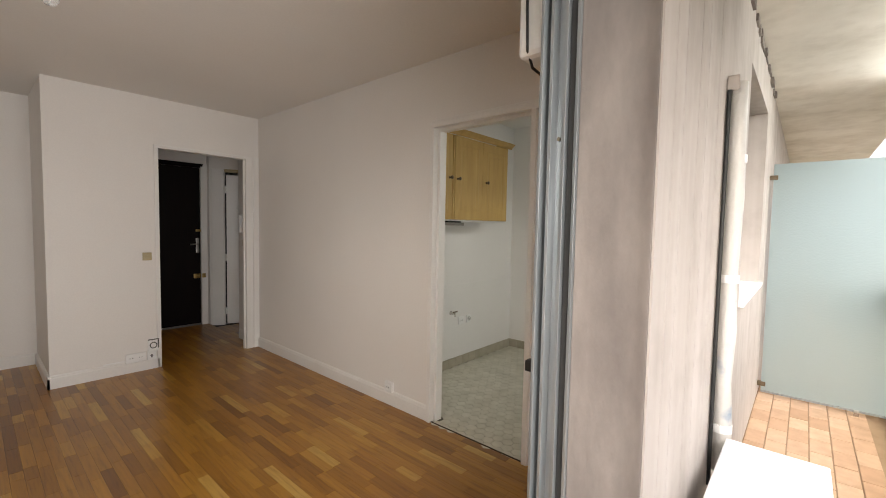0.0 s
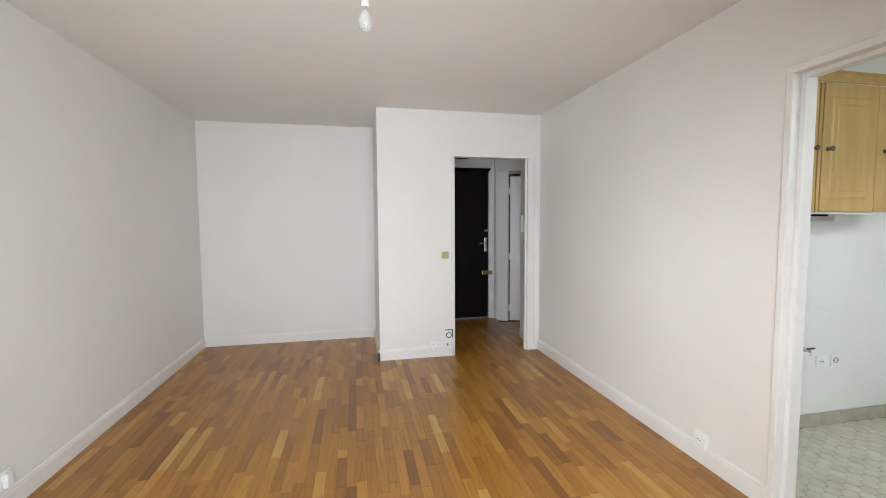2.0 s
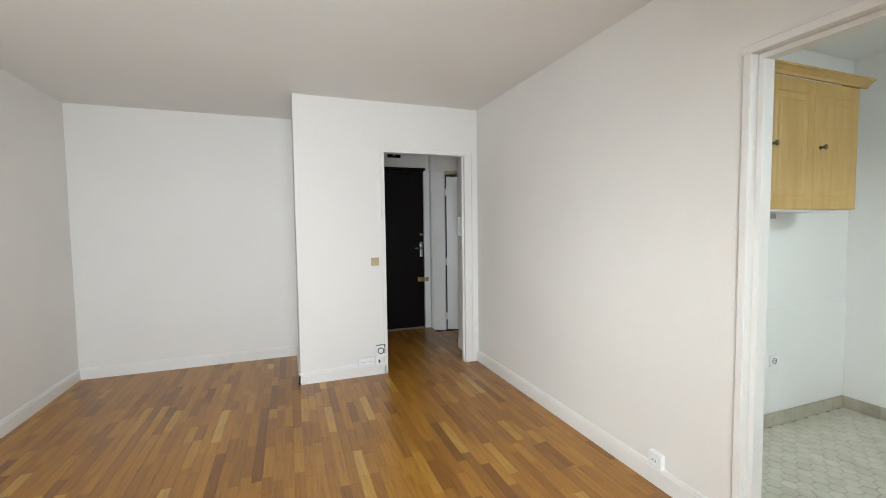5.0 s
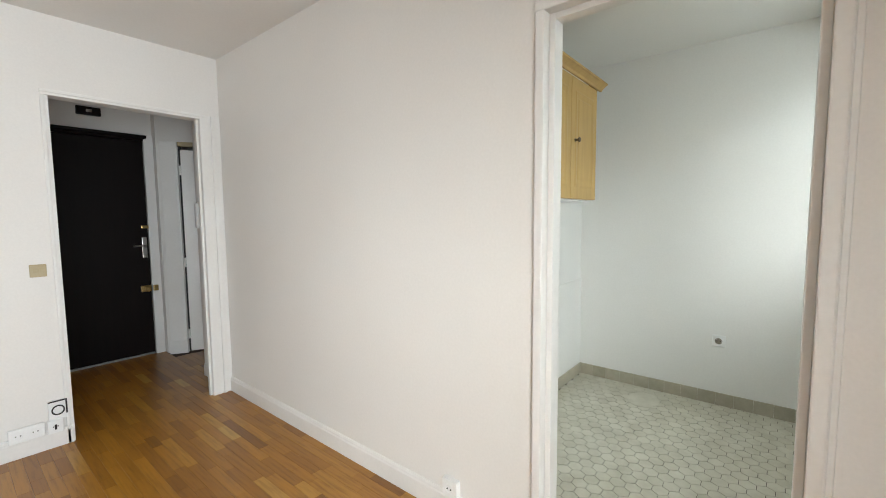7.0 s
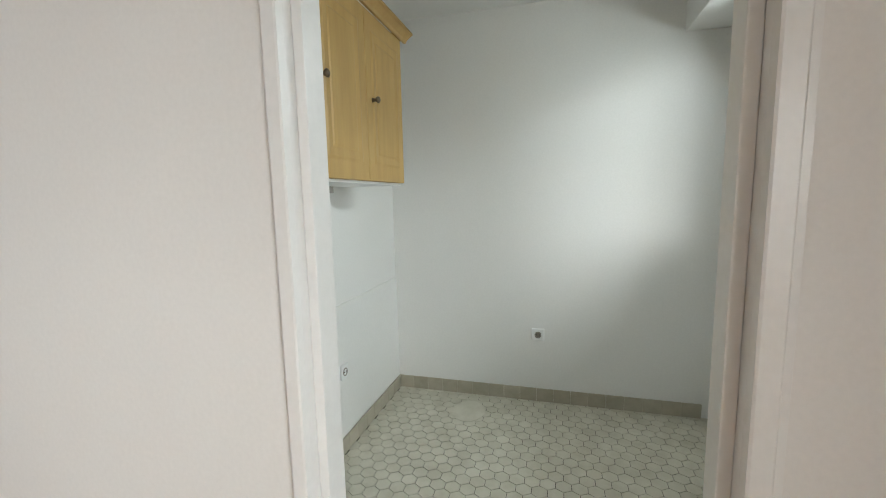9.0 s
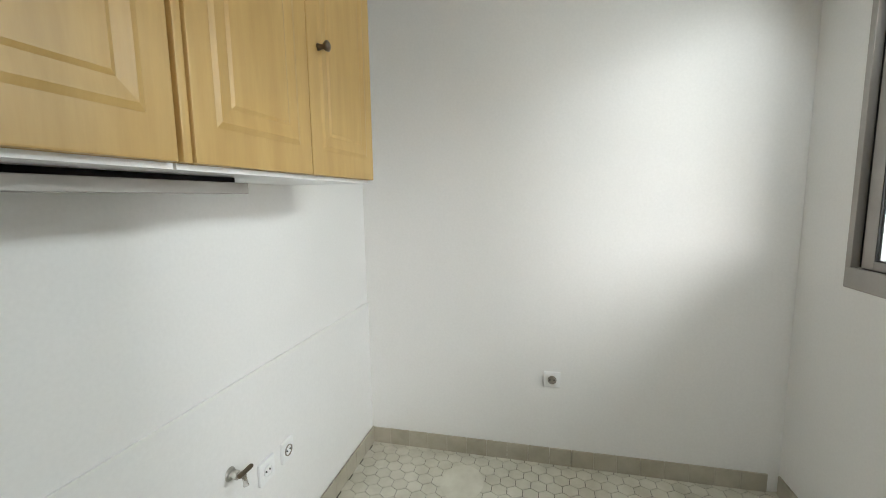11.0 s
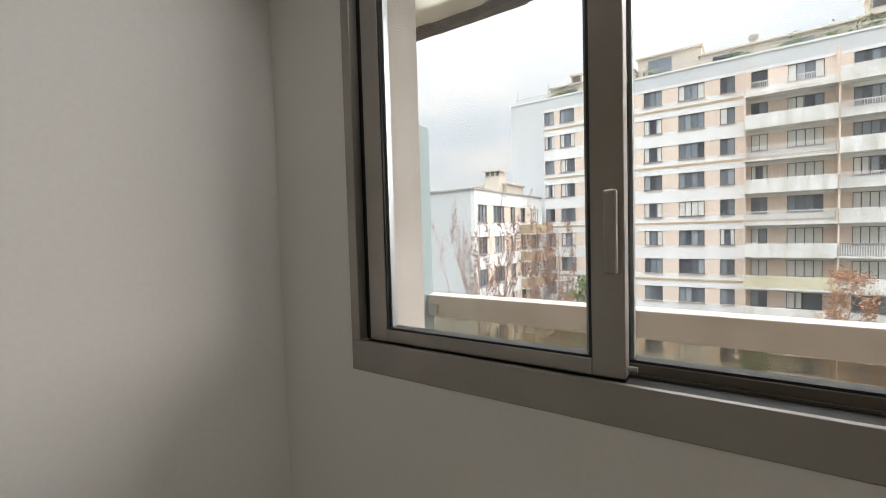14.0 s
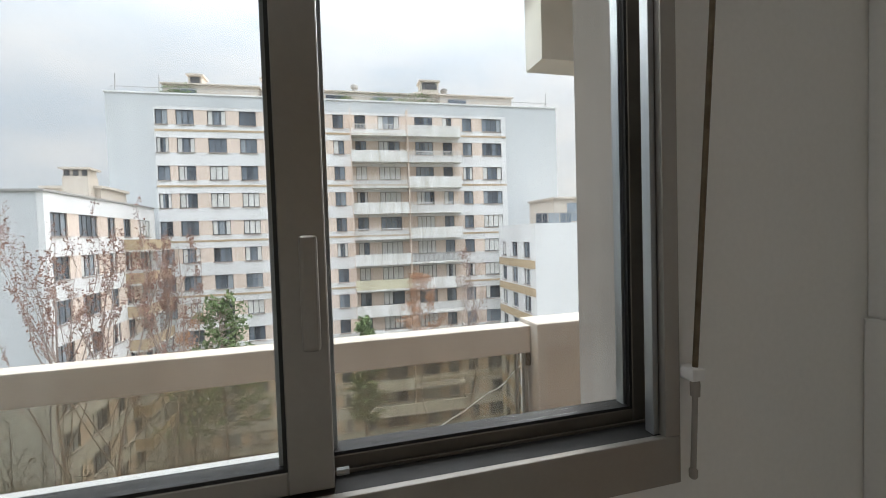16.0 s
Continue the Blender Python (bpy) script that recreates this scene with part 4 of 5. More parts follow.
# ---- courtyard and buildings ----
GZ = -20.5
STEM = 7.5                                       # clear trunk below the crowns
setting("ground", boxes((-700, 700, -1200, 200, GZ - 0.5, GZ)), LAWN, "dull winter lawn and earth of the courtyard", "ground")
setting("courtyard_path", boxes((-15, 15, -41.5, -39.6, GZ, GZ + 0.06), (-13.5, -11.8, -39.6, -20, GZ, GZ + 0.06)), CONCRETE, "pale concrete path across the courtyard", "path")
setting("own_building_wall", boxes((-5.0, 10.5, -0.3, 0.0, GZ, -0.25)), FACADE, "lower storeys of the flat's own facade", "wall")

MESHES = {}


def shared(key, make, material):
    if key not in MESHES:
        MESHES[key] = mesh_of(key, make(), material)
    return MESHES[key]


def far_window(parent, u, z, w, h, local, style=0):
    """A recessed window of a far building: frame with mullions, pane and sill. local: pose of the facade in its house."""
    key = f"{w:.2f}x{h:.2f}x{style}"
    n = 1 if w < 1.3 else (2 if w < 1.9 else 3)

    def frame_mesh():
        bm = boxes((0, w, 0.1, 0.17, 0, 0.06), (0, w, 0.1, 0.17, h - 0.06, h), (0, 0.06, 0.1, 0.17, 0.06, h - 0.06), (w - 0.06, w, 0.1, 0.17, 0.06, h - 0.06))
        for k in range(1, n + 1):
            x = w * k / (n + 1)
            bm_box(bm, x - 0.035, x + 0.035, 0.1, 0.17, 0.06, h - 0.06)
        return bm

    f = part("window", shared("frame" + key, frame_mesh, FRAME_DARK), None, parent)
    f.matrix_basis = local @ pose(u, 0, z)
    step = w / (n + 1)
    for k in range(n + 1):
        p = part("pane", shared("pane" + key, lambda: boxes((0.036, step - 0.036, 0.145, 0.16, 0.06, h - 0.06)), FARGLASS), None, f)
        p.location.x = k * step
    if style == 1:
        part("blind", shared("blind" + key, lambda: boxes((0.06, w - 0.06, 0.115, 0.14, 0.08, h - 0.06)), CURTAIN), None, f)
    elif style == 2:
        for x in (0.062, w * 0.78 - 0.062):
            c = part("curtain", shared("curtain" + key, lambda: boxes((0, w * 0.22, 0.136, 0.1448, 0.062, h - 0.062)), CURTAIN), None, f)
            c.location.x = x
    elif style == 3:
        c = part("curtain", shared("curtain" + key, lambda: boxes((0, w * 0.4, 0.136, 0.1448, 0.062, h - 0.062)), CURTAIN), None, f)
        c.location.x = 0.062
    s = part("sill", shared("sill" + key, lambda: boxes((-0.08, w + 0.08, -0.08, 0.12, -0.09, -0.001)), SILLG), None, f)
    return f


def facade_with_windows(parent, width, top, bottom, cols, rows, h, local, pink=None, name="wall", shut=(), coat=BWHITE):
    """White spandrels and, between windows, tinted piers; the windows stand back in real openings."""
    bm = bmesh.new()
    last = top
    for z in rows:
        bm_box(bm, 0, width, 0, 0.35, z + h, last)
        at = 0.0
        edges = [(0.0, cols[0][0])] + [(a[1], b[0]) for a, b in zip(cols, cols[1:])] + [(cols[-1][1], width)]
        for a, b in edges:
            tinted = pink and a >= pink[0] and b <= pink[1]
            if tinted:
                q = part("pier_panel", shared(f"pier{b - a:.2f}x{h:.2f}", lambda: boxes((0, b - a, 0.03, 0.35, 0, h)), BPINK), None, parent)
                q.matrix_basis = local @ pose(a, 0, z)
            else:
                bm_box(bm, a, b, 0, 0.35, z, z + h)
        last = z
    bm_box(bm, 0, width, 0, 0.35, bottom, last)
    w = part(name, bm, coat, parent)
    w.matrix_basis = local
    pick = random.Random(int(width * 10))
    for k, z in enumerate(rows):
        for j, (a, b) in enumerate(cols):
            style = pick.choice((0, 0, 0, 0, 0, 0, 0, 0, 2, 2, 3, 1))
            if (k, j) in shut:
                style = 1
            far_window(parent, a, z, b - a, h, local, style)


# main block
main = thing("apartment_block", "tall pale apartment block with pink panels and balconies", "building", (21.5, -45.6, 0), 177.9)
I4 = Matrix()
cols = [(4.1, 5.2), (5.9, 7.5), (8.7, 10.4), (11.6, 13.2), (14.4, 16.0), (17.4, 19.5), (20.7, 21.8), (22.95, 24.1), (25.4, 27.7), (29.4, 31.4), (32.5, 33.6), (34.8, 35.9), (37.1, 39.4)]
rows = [13.05 - 2.72 * k for k in range(13)]
facade_with_windows(main, 46.3, 15.9, GZ, cols, rows, 1.42, I4, (4.0, 40.0), shut=((2, 7), (2, 8), (3, 8), (4, 3), (6, 7), (6, 8), (7, 3), (8, 8), (4, 12)))
part("end_panel", boxes((0, 4.0, -0.02, 0.0, GZ, 15.9)), BGREY, main, "blank grey end of the facade")
part("end_panel", boxes((40.0, 46.3, -0.02, 0.0, GZ, 15.9)), BGREY, main, "blank grey end of the facade")
part("top_panel", boxes((4.0, 40.0, -0.02, 0.0, 14.75, 15.9)), BGREY, main, "grey band under the roof edge")
part("body", boxes((0, 46.3, 0.35, 13, GZ, 15.8)), BWHITE, main)
part("roof", boxes((0.2, 46.1, 0.4, 12.8, 15.8, 15.86)), ZINC, main)
part("coping", boxes((-0.1, 46.4, -0.1, 0.5, 15.9, 16.05)), BWHITE, main)
for k in (0, 2, 4, 6, 8, 10):
    part("ochre_band", boxes((4.0, 40.0, -0.04, 0.0, 12.35 - 2.72 * k, 12.55 - 2.72 * k)), BOCHRE, main, "ochre string course")
for k, (u0, u1, d0, d1, z0, z1) in enumerate(((3.8, 13, 3, 8, 15.86, 17.9), (13.2, 19, 4, 9, 15.86, 19.2), (19, 30, 3, 8, 15.86, 17.8), (30.2, 33, 4, 7, 15.86, 18.3), (33, 42, 3, 8, 15.86, 17.9))):
    pent = part("penthouse", boxes((u0, u1, d0, d1, z0, z1), (u0 - 0.2, u1 + 0.2, d0 - 0.2, d1 + 0.2, z1, z1 + 0.15)), BEIGE, main, "set-back beige roof storey")
    for j in range(int((u1 - u0) // 5.2)):
        g = part("glazing", boxes((u0 + 1.0 + 5.2 * j, u0 + 3.2 + 5.2 * j, d0 - 0.03, d0 + 0.02, z0 + 0.6, z1 - 0.35)), FARGLASS, pent)
for u, w, z in ((5.9, 1.3, 19.2), (30.9, 2.2, 19.8)):
    ch = part("chimney", boxes((u, u + w, 4, 5.5, 16.5, z), (u - 0.2, u + w + 0.2, 3.8, 5.7, z, z + 0.2)), BEIGE, main)
    part("louvre", boxes((u + 0.2, u + w - 0.2, 3.97, 4.0, z - 0.9, z - 0.1)), FRAME_DARK, ch)
for u in (23.2, 34.0):
    part("flue", lathe([(0.3, 16), (0.3, 18.9), (0.45, 19.0), (0.45, 19.3), (0.2, 19.5)], (u, 5, 0), "z", 12), ZINC, main)
for u in (0.4, 4.2, 45.5):
    part("aerial", rod([(u, 1, 15.8), (u + 0.1, 1, 18.0)], 0.05, 6), ZINC, main)
bm = bmesh.new()
for u in [0.2 + 1.5 * k for k in range(31)]:
    bm_box(bm, u, u + 0.04, 0.6, 0.64, 15.86, 16.7)
bm_box(bm, 0.2, 45.6, 0.6, 0.64, 16.66, 16.72)
part("roof_railing", bm, ZINC, main)
SOLID, RAIL, DARK, YEL = 0, 1, 2, 3
left_kinds = (RAIL, SOLID, RAIL, SOLID, RAIL, SOLID, YEL, SOLID, SOLID, RAIL, SOLID, SOLID)
right_kinds = (SOLID, RAIL, SOLID, RAIL, SOLID, DARK, SOLID, RAIL, SOLID, SOLID, RAIL, SOLID)
YELLOW = streaky("yellowed_parapet", (0.66, 0.62, 0.45), (0.55, 0.5, 0.36), 0.7, 1, 0.3)
for u0, u1, kinds in ((22.5, 28.35, left_kinds), (28.45, 34.2, right_kinds)):
    for k, kind in enumerate(kinds):
        z = 12.2 - 2.72 * k
        b = part("balcony", boxes((u0, u1, -1.35, 0.0, z - 0.16, z)), BSTAIN, main)
        if kind in (SOLID, YEL):
            part("parapet", boxes((u0, u1, -1.35, -1.23, z, z + 1.02), (u0, u0 + 0.1, -1.23, 0, z, z + 1.02), (u1 - 0.1, u1, -1.23, 0, z, z + 1.02)), YELLOW if kind == YEL else BSTAIN, b, "streaked solid parapet")
        else:
            bm = boxes((u0, u1, -1.33, -1.27, z + 0.95, z + 1.01), (u0, u1, -1.33, -1.27, z + 0.06, z + 0.1))
            x = u0 + 0.05
            while x < u1:
                bm_box(bm, x, x + (0.07 if kind == DARK else 0.035), -1.32, -1.28, z + 0.1, z + 0.95)
                x += 0.14
            part("railing", bm, ZINC if kind == DARK else BSTAIN, b, "thin barred railing")
    part("balcony_fin", boxes((u0 - 0.06, u0 + 0.06, -1.2, 0.03, -18.5, 14.9)), BPINK, main)

# side wings
wl_ = thing("apartment_wing", "white side wing with ochre balconies", "building", (27.5, -28.6, 0), 180, "courtyard wings")
near_rows = [2.05 - 2.62 * k for k in range(8)]
facade_with_windows(wl_, 9.84, 4.7, GZ, [(3.6, 5.5)], near_rows, 1.3, I4, coat=BGREY)
side_pose = pose(10.2, 0, 0, 0, 0, 90)
wside = [(0.5, 2.2), (3.4, 5.6), (7.0, 8.1), (9.4, 10.6), (12.0, 14.2)]
facade_with_windows(wl_, 15.3, 4.7, GZ, wside, [2.1 - 2.7 * k for k in range(8)], 1.45, side_pose, (0.4, 15.2), "side_wall")
part("body", boxes((0, 9.85, 0.35, 15.3, GZ, 4.6)), BWHITE, wl_)
part("roof", boxes((0.2, 9.9, 0.3, 15.2, 4.6, 4.68)), ZINC, wl_)
part("coping", boxes((-0.1, 10.3, -0.1, 0.3, 4.7, 4.84), (9.95, 10.3, 0.3, 15.3, 4.7, 4.84)), ZINC, wl_)
st = part("stair_head", boxes((5.8, 9.4, 8, 12, 4.6, 5.8), (5.6, 9.6, 7.8, 12.2, 5.8, 5.98)), BEIGE, wl_)
wch = part("chimney", boxes((7.4, 9.0, 7.2, 8.6, 4.6, 6.6), (7.25, 9.15, 7.05, 8.75, 7.1, 7.25), (7.45, 8.95, 7.3, 8.5, 6.6, 7.1)), BEIGE, wl_)
for u in (7.5, 8.05, 8.6):
    part("louvre", boxes((u, u + 0.34, 7.27, 7.3, 6.64, 7.06)), FRAME_DARK, wch)
for k in range(7):
    z = 1.0 - 2.7 * k
    b = part("balcony", boxes((10.2, 11.5, 9.2, 15.0, z - 0.15, z)), BSTAIN, wl_)
    part("parapet", boxes((11.42, 11.5, 9.2, 15.0, z, z + 0.85), (10.2, 11.42, 9.2, 9.28, z, z + 0.85)), BOCHRE, b, "ochre balcony front")

wr = thing("apartment_wing", "lower white wing with ochre bands and a roof terrace", "building", (-16.0, -32.7, 0), 180, "courtyard wings")
facade_with_windows(wr, 11.64, 2.2, GZ, [(3.74, 5.54), (7.84, 9.44)], [-1.25 - 2.75 * k for k in range(7)], 1.5, pose(0.36, 0, 0))
side_pose = pose(0, 8.4, 0, 0, 0, -90)
facade_with_windows(wr, 8.4, 2.2, GZ, [(0.9, 2.0), (3.4, 4.6), (6.0, 7.3)], [-0.85 - 2.5 * k for k in range(8)], 1.4, side_pose, None, "side_wall")
for k in range(7):
    part("ochre_band", boxes((-0.05, 0.0, 0.1, 8.3, -1.85 - 2.5 * k, -1.1 - 2.5 * k)), BOCHRE, wr, "ochre band between storeys")
part("body", boxes((0.35, 12.0, 0.35, 8.4, GZ, 2.1)), BWHITE, wr)
part("roof", boxes((0.3, 11.9, 0.3, 8.3, 2.1, 2.16)), ZINC, wr)
pt = part("penthouse", boxes((3.6, 12.0, 3.0, 8.2, 2.1, 4.6), (3.4, 12.0, 2.8, 8.3, 4.6, 4.78)), BEIGE, wr, "set-back terrace storey")
for u in (5.0, 7.4, 9.8):
    part("glazing", boxes((u, u + 1.3, 2.96, 3.02, 2.4, 4.2)), FARGLASS, pt)
for u in (0.4, 1.6, 2.8):
    part("terrace_screen", boxes((u, u + 1.1, 0.5, 0.54, 2.16, 3.1)), FARGLASS, wr)
bm = bmesh.new()
for k in range(20):
    bm_box(bm, 0.2 + 0.6 * k, 0.24 + 0.6 * k, 0.2, 0.24, 2.2, 3.1)
bm_box(bm, 0.2, 11.9, 0.2, 0.24, 3.06, 3.12)
part("terrace_railing", bm, ZINC, wr)


# ---- trees ----
def tube(bm, a, b, r0, r1, sides=5):
    d = (b - a)
    s = d.cross(Vector((0.3, 0.2, 1))).normalized()
    u = s.cross(d).normalized()
    ring = [[bm.verts.new(p + r * (math.cos(6.2832 * k / sides) * s + math.sin(6.2832 * k / sides) * u)) for k in range(sides)] for p, r in ((a, r0), (b, r1))]
    for k in range(sides):
        bm.faces.new((ring[0][k], ring[0][(k + 1) % sides], ring[1][(k + 1) % sides], ring[1][k]))


def leaf(bm, p, size, rng):
    a, b = (Vector((rng.gauss(0, 1), rng.gauss(0, 1), rng.gauss(0, 1))).normalized() for _ in range(2))
    b = a.cross(b).normalized()
    q = [bm.verts.new(p + size * v) for v in (a, 0.5 * b, -a, -0.5 * b)]
    top = bm.verts.new(p + size * 0.4 * a.cross(b))
    for k in range(4):
        bm.faces.new((q[k], q[(k + 1) % 4], top))


def grow(bt, bl, p, d, length, radius, depth, rng, tips, upright, leafy, size):
    n = 4
    for k in range(n):
        q = p + d * (length / n)
        tube(bt, p, q, radius * (1 - 0.18 * k), radius * (1 - 0.18 * (k + 1)), 4)
        if depth > 0 and k > 0:
            for _ in range(1 if upright > 1.2 else 2):
                side = Vector((rng.gauss(0, 1), rng.gauss(0, 1), rng.uniform(0.0, 1.2) * upright)).normalized()
                grow(bt, bl, q, (d * 0.55 + side * 0.75).normalized(), length * rng.uniform(0.42, 0.62), radius * 0.55, depth - 1, rng, tips, upright, leafy, size)
        if depth <= 1:
            for _ in range(leafy):
                if rng.random() < 0.3:
                    leaf(bl, q + Vector((rng.gauss(0, 0.12), rng.gauss(0, 0.12), rng.gauss(0, 0.12))), size * rng.uniform(0.6, 1.3), rng)
        d = (d + Vector((rng.gauss(0, 0.1), rng.gauss(0, 0.1), 0.06 * upright))).normalized()
        p = q


def bare_tree(label, at, height, seed, leaf_mat, leafy, size, upright):
    rng = random.Random(seed)
    t = thing("tree", label, "tree", at, 0, "courtyard trees")
    bt, bl = bmesh.new(), bmesh.new()
    p, n = Vector((0, 0, STEM)), 9
    tube(bt, Vector((0, 0, -0.1)), p, 0.13, 0.1, 8)
    for k in range(n):
        q = Vector((0.25 * math.sin(k * 1.3 + seed), 0.25 * math.cos(k * 1.7 + seed), STEM + height * (k + 1) / n))
        r = 0.085 * (1 - k / n) + 0.015
        tube(bt, p, q, r, 0.085 * (1 - (k + 1) / n) + 0.015, 8)
        if k > 2:
            for _ in range(3):
                a = rng.uniform(0, 6.283)
                d = Vector((math.cos(a), math.sin(a), 1.25 * upright)).normalized()
                grow(bt, bl, q, d, height * 0.19 * (1.1 - 0.07 * k), r * 0.45, 2, rng, None, upright, leafy, size)
        p = q
    part("trunk", bt, BARK, t)
    part("crown", bl, leaf_mat, t, "sparse dry leaves and seed pods")
    return t


def upright_tree(label, at, height, seed, limbs, pods, size):
    """A slim tree: ascending limbs that bend upright, with pods in small clumps along them."""
    rng = random.Random(seed)
    t = thing("tree", label, "tree", at, 0, "courtyard trees")
    bt, bl = bmesh.new(), bmesh.new()

    def limb(p, d, length, r, depth):
        n = 7
        for k in range(n):
            q = p + d * (length / n)
            tube(bt, p, q, r * (1 - k / (n + 1)), r * (1 - (k + 1) / (n + 1)), 5)
            if depth and k > 0 and rng.random() < 0.75:
                a = rng.uniform(0, 6.283)
                side = Vector((math.cos(a), math.sin(a), 1.1)).normalized()
                limb(q, (side * 0.8 + d * 0.6).normalized(), length * rng.uniform(0.14, 0.3), r * 0.45, depth - 1)
            if rng.random() < (0.62 if depth < 2 else 0.35):
                c = q + Vector((rng.gauss(0, 0.06), rng.gauss(0, 0.06), rng.gauss(0, 0.08)))
                for _ in range(rng.randint(1, pods)):
                    leaf(bl, c + Vector((rng.gauss(0, 0.06), rng.gauss(0, 0.06), rng.gauss(0, 0.06))), size * rng.uniform(0.6, 1.3), rng)
            d = (d + Vector((rng.gauss(0, 0.09), rng.gauss(0, 0.09), 0.16))).normalized()
            p = q

    tube(bt, Vector((0, 0, -0.1)), Vector((0, 0, STEM)), 0.14, 0.1, 8)
    limb(Vector((0, 0, STEM)), Vector((0.02, 0.01, 1)), height, 0.1, 0)
    for k in range(limbs):
        z = height * rng.uniform(0.2, 0.72)
        a = 6.283 * (k / limbs) + rng.uniform(-0.5, 0.5)
        d = Vector((math.cos(a), math.sin(a), 2.1)).normalized()
        limb(Vector((0.02 * z, 0.01 * z, STEM + z)), d, (height - z) * rng.uniform(0.7, 0.98), 0.036, 2)
    part("trunk", bt, BARK, t)
    part("crown", bl, POD, t, "sparse dry leaves and seed pods")


upright_tree("tall bare tree with scattered brown seed pods", (13.6, -22.5, GZ), 15.2, 3, 12, 2, 0.068)
upright_tree("tall bare tree with scattered brown seed pods", (11.7, -22.6, GZ), 15.0, 8, 11, 2, 0.068)
upright_tree("tall slim tree with dry brown leaves", (9.4, -23.5, GZ), 14.6, 5, 13, 3, 0.07)
bare_tree("bare tree with rust brown leaves", (-4.9, -29.0, GZ), 10.4, 12, RUST, 3, 0.085, 0.6)
bare_tree("bare tree with a few brown leaves", (-8.8, -29.5, GZ), 11.8, 15, POD, 1, 0.07, 1.0)
bare_tree("small bare tree with rust brown leaves", (10.2, -29.0, GZ), 8.6, 21, RUST, 2, 0.08, 0.6)


def conifer(label, at, height, radius, seed):
    rng = random.Random(seed)
    t = thing("conifer", label, "tree", at, 0, "courtyard trees")
    bt, bl = bmesh.new(), bmesh.new()
    tube(bt, Vector((0, 0, -0.1)), Vector((0.1, 0, STEM + height * 0.95)), 0.2, 0.04, 8)
    for k in range(100):
        f = 0.3 + 0.7 * k / 100
        a = rng.uniform(0, 6.283)
        reach = radius * (1.1 - f) ** 0.8 * rng.uniform(0.5, 1.15) + 0.15
        base = Vector((0, 0, STEM + height * f * 0.97))
        tip = base + Vector((math.cos(a) * reach, math.sin(a) * reach, 0.25 * reach))
        tube(bt, base, tip, 0.04, 0.012, 4)
        for j in range(26):
            p = base.lerp(tip, rng.uniform(0.3, 1.08)) + Vector((rng.gauss(0, 0.13), rng.gauss(0, 0.13), rng.gauss(0, 0.12)))
            leaf(bl, p, rng.uniform(0.08, 0.2), rng)
    part("trunk", bt, BARK, t)
    part("crown", bl, NEEDLE, t, "tufted green needles")


conifer("bushy green pine in the courtyard", (7.5, -25.5, GZ), 11.6, 3.7, 31)
conifer("small pointed green fir", (-0.5, -26.0, GZ), 9.6, 1.1, 33)

# roof plants and courtyard undergrowth
rng = random.Random(7)
for u, v, z, r in ((16.6, -47.2, 16.21, 1.0), (15.4, -47.2, 16.21, 0.9), (-4.5, -46.9, 16.21, 1.0), (-9.2, -46.9, 16.21, 1.5), (-7, -46.9, 16.21, 0.9), (6.6, -47.0, 16.21, 1.0), (-0.7, -47, 16.21, 0.9)):
    p = thing("roof_plant", "green potted shrub on the roof terrace", "plant", (u, v, z - 0.35), 0, "roof plants")
    bm = bmesh.new()
    for _ in range(120):
        leaf(bm, Vector((rng.gauss(0, 0.5 * r), rng.gauss(0, 0.3 * r), 0.4 + abs(rng.gauss(0, 0.6 * r)))), 0.16, rng)
    part("foliage", bm, NEEDLE, p)
    part("pot", lathe([(0.2, -0.02), (0.26, 0.35)], (0, 0, 0), "z", 10), BOCHRE, p)
bt = bmesh.new()
for _ in range(1500):
    x, y = rng.uniform(-15, 15.8), rng.uniform(-39, -9)
    p = Vector((x, y, GZ - 0.1))
    h = rng.uniform(1.2, 4.5) * (1.25 if x > 2 else 0.7)
    q = p + Vector((rng.gauss(0, 0.25 * h), rng.gauss(0, 0.25 * h), h))
    tube(bt, p, q, 0.045, 0.012, 3)
    for _ in range(7):
        f = rng.uniform(0.3, 1)
        a = p.lerp(q, f)
        b = a + Vector((rng.gauss(0, 0.5), rng.gauss(0, 0.5), rng.uniform(0.1, 0.8)))
        tube(bt, a, b, 0.02, 0.006, 3)
        leaf(bt, b, rng.uniform(0.06, 0.2), rng)
for _ in range(500):
    p = Vector((rng.uniform(4, 24), rng.uniform(-27, -7), GZ - 0.1))
    h = rng.uniform(6, 14)
    q = p + Vector((rng.gauss(0, 0.1 * h), rng.gauss(0, 0.1 * h), h))
    tube(bt, p, q, 0.06, 0.012, 3)
    for _ in range(12):
        a = p.lerp(q, rng.uniform(0.35, 1))
        b = a + Vector((rng.gauss(0, 0.6), rng.gauss(0, 0.6), rng.uniform(0.2, 1.0)))
        tube(bt, a, b, 0.022, 0.006, 3)
        leaf(bt, b, rng.uniform(0.06, 0.16), rng)
tagged(part("undergrowth", bt, SHRUB), "tangle of bare brown shrubs in the courtyard", "shrubs", kind="stuff")

# ---- floor pieces ----
def slab_mesh(w, l, h=0.006, c=0.0007):
    """A flat piece with chamfered top edges; its corner at the origin."""
    bm = bmesh.new()
    lo = [bm.verts.new(v) for v in ((0, 0, -h), (w, 0, -h), (w, l, -h), (0, l, -h))]
    mid = [bm.verts.new(v) for v in ((0, 0, -c), (w, 0, -c), (w, l, -c), (0, l, -c))]
    top = [bm.verts.new(v) for v in ((c, c, 0), (w - c, c, 0), (w - c, l - c, 0), (c, l - c, 0))]
    for a, b in ((lo, mid), (mid, top)):
        for k in range(4):
            bm.faces.new((a[k], a[(k + 1) % 4], b[(k + 1) % 4], b[k]))
    bm.faces.new(top)
    return bm


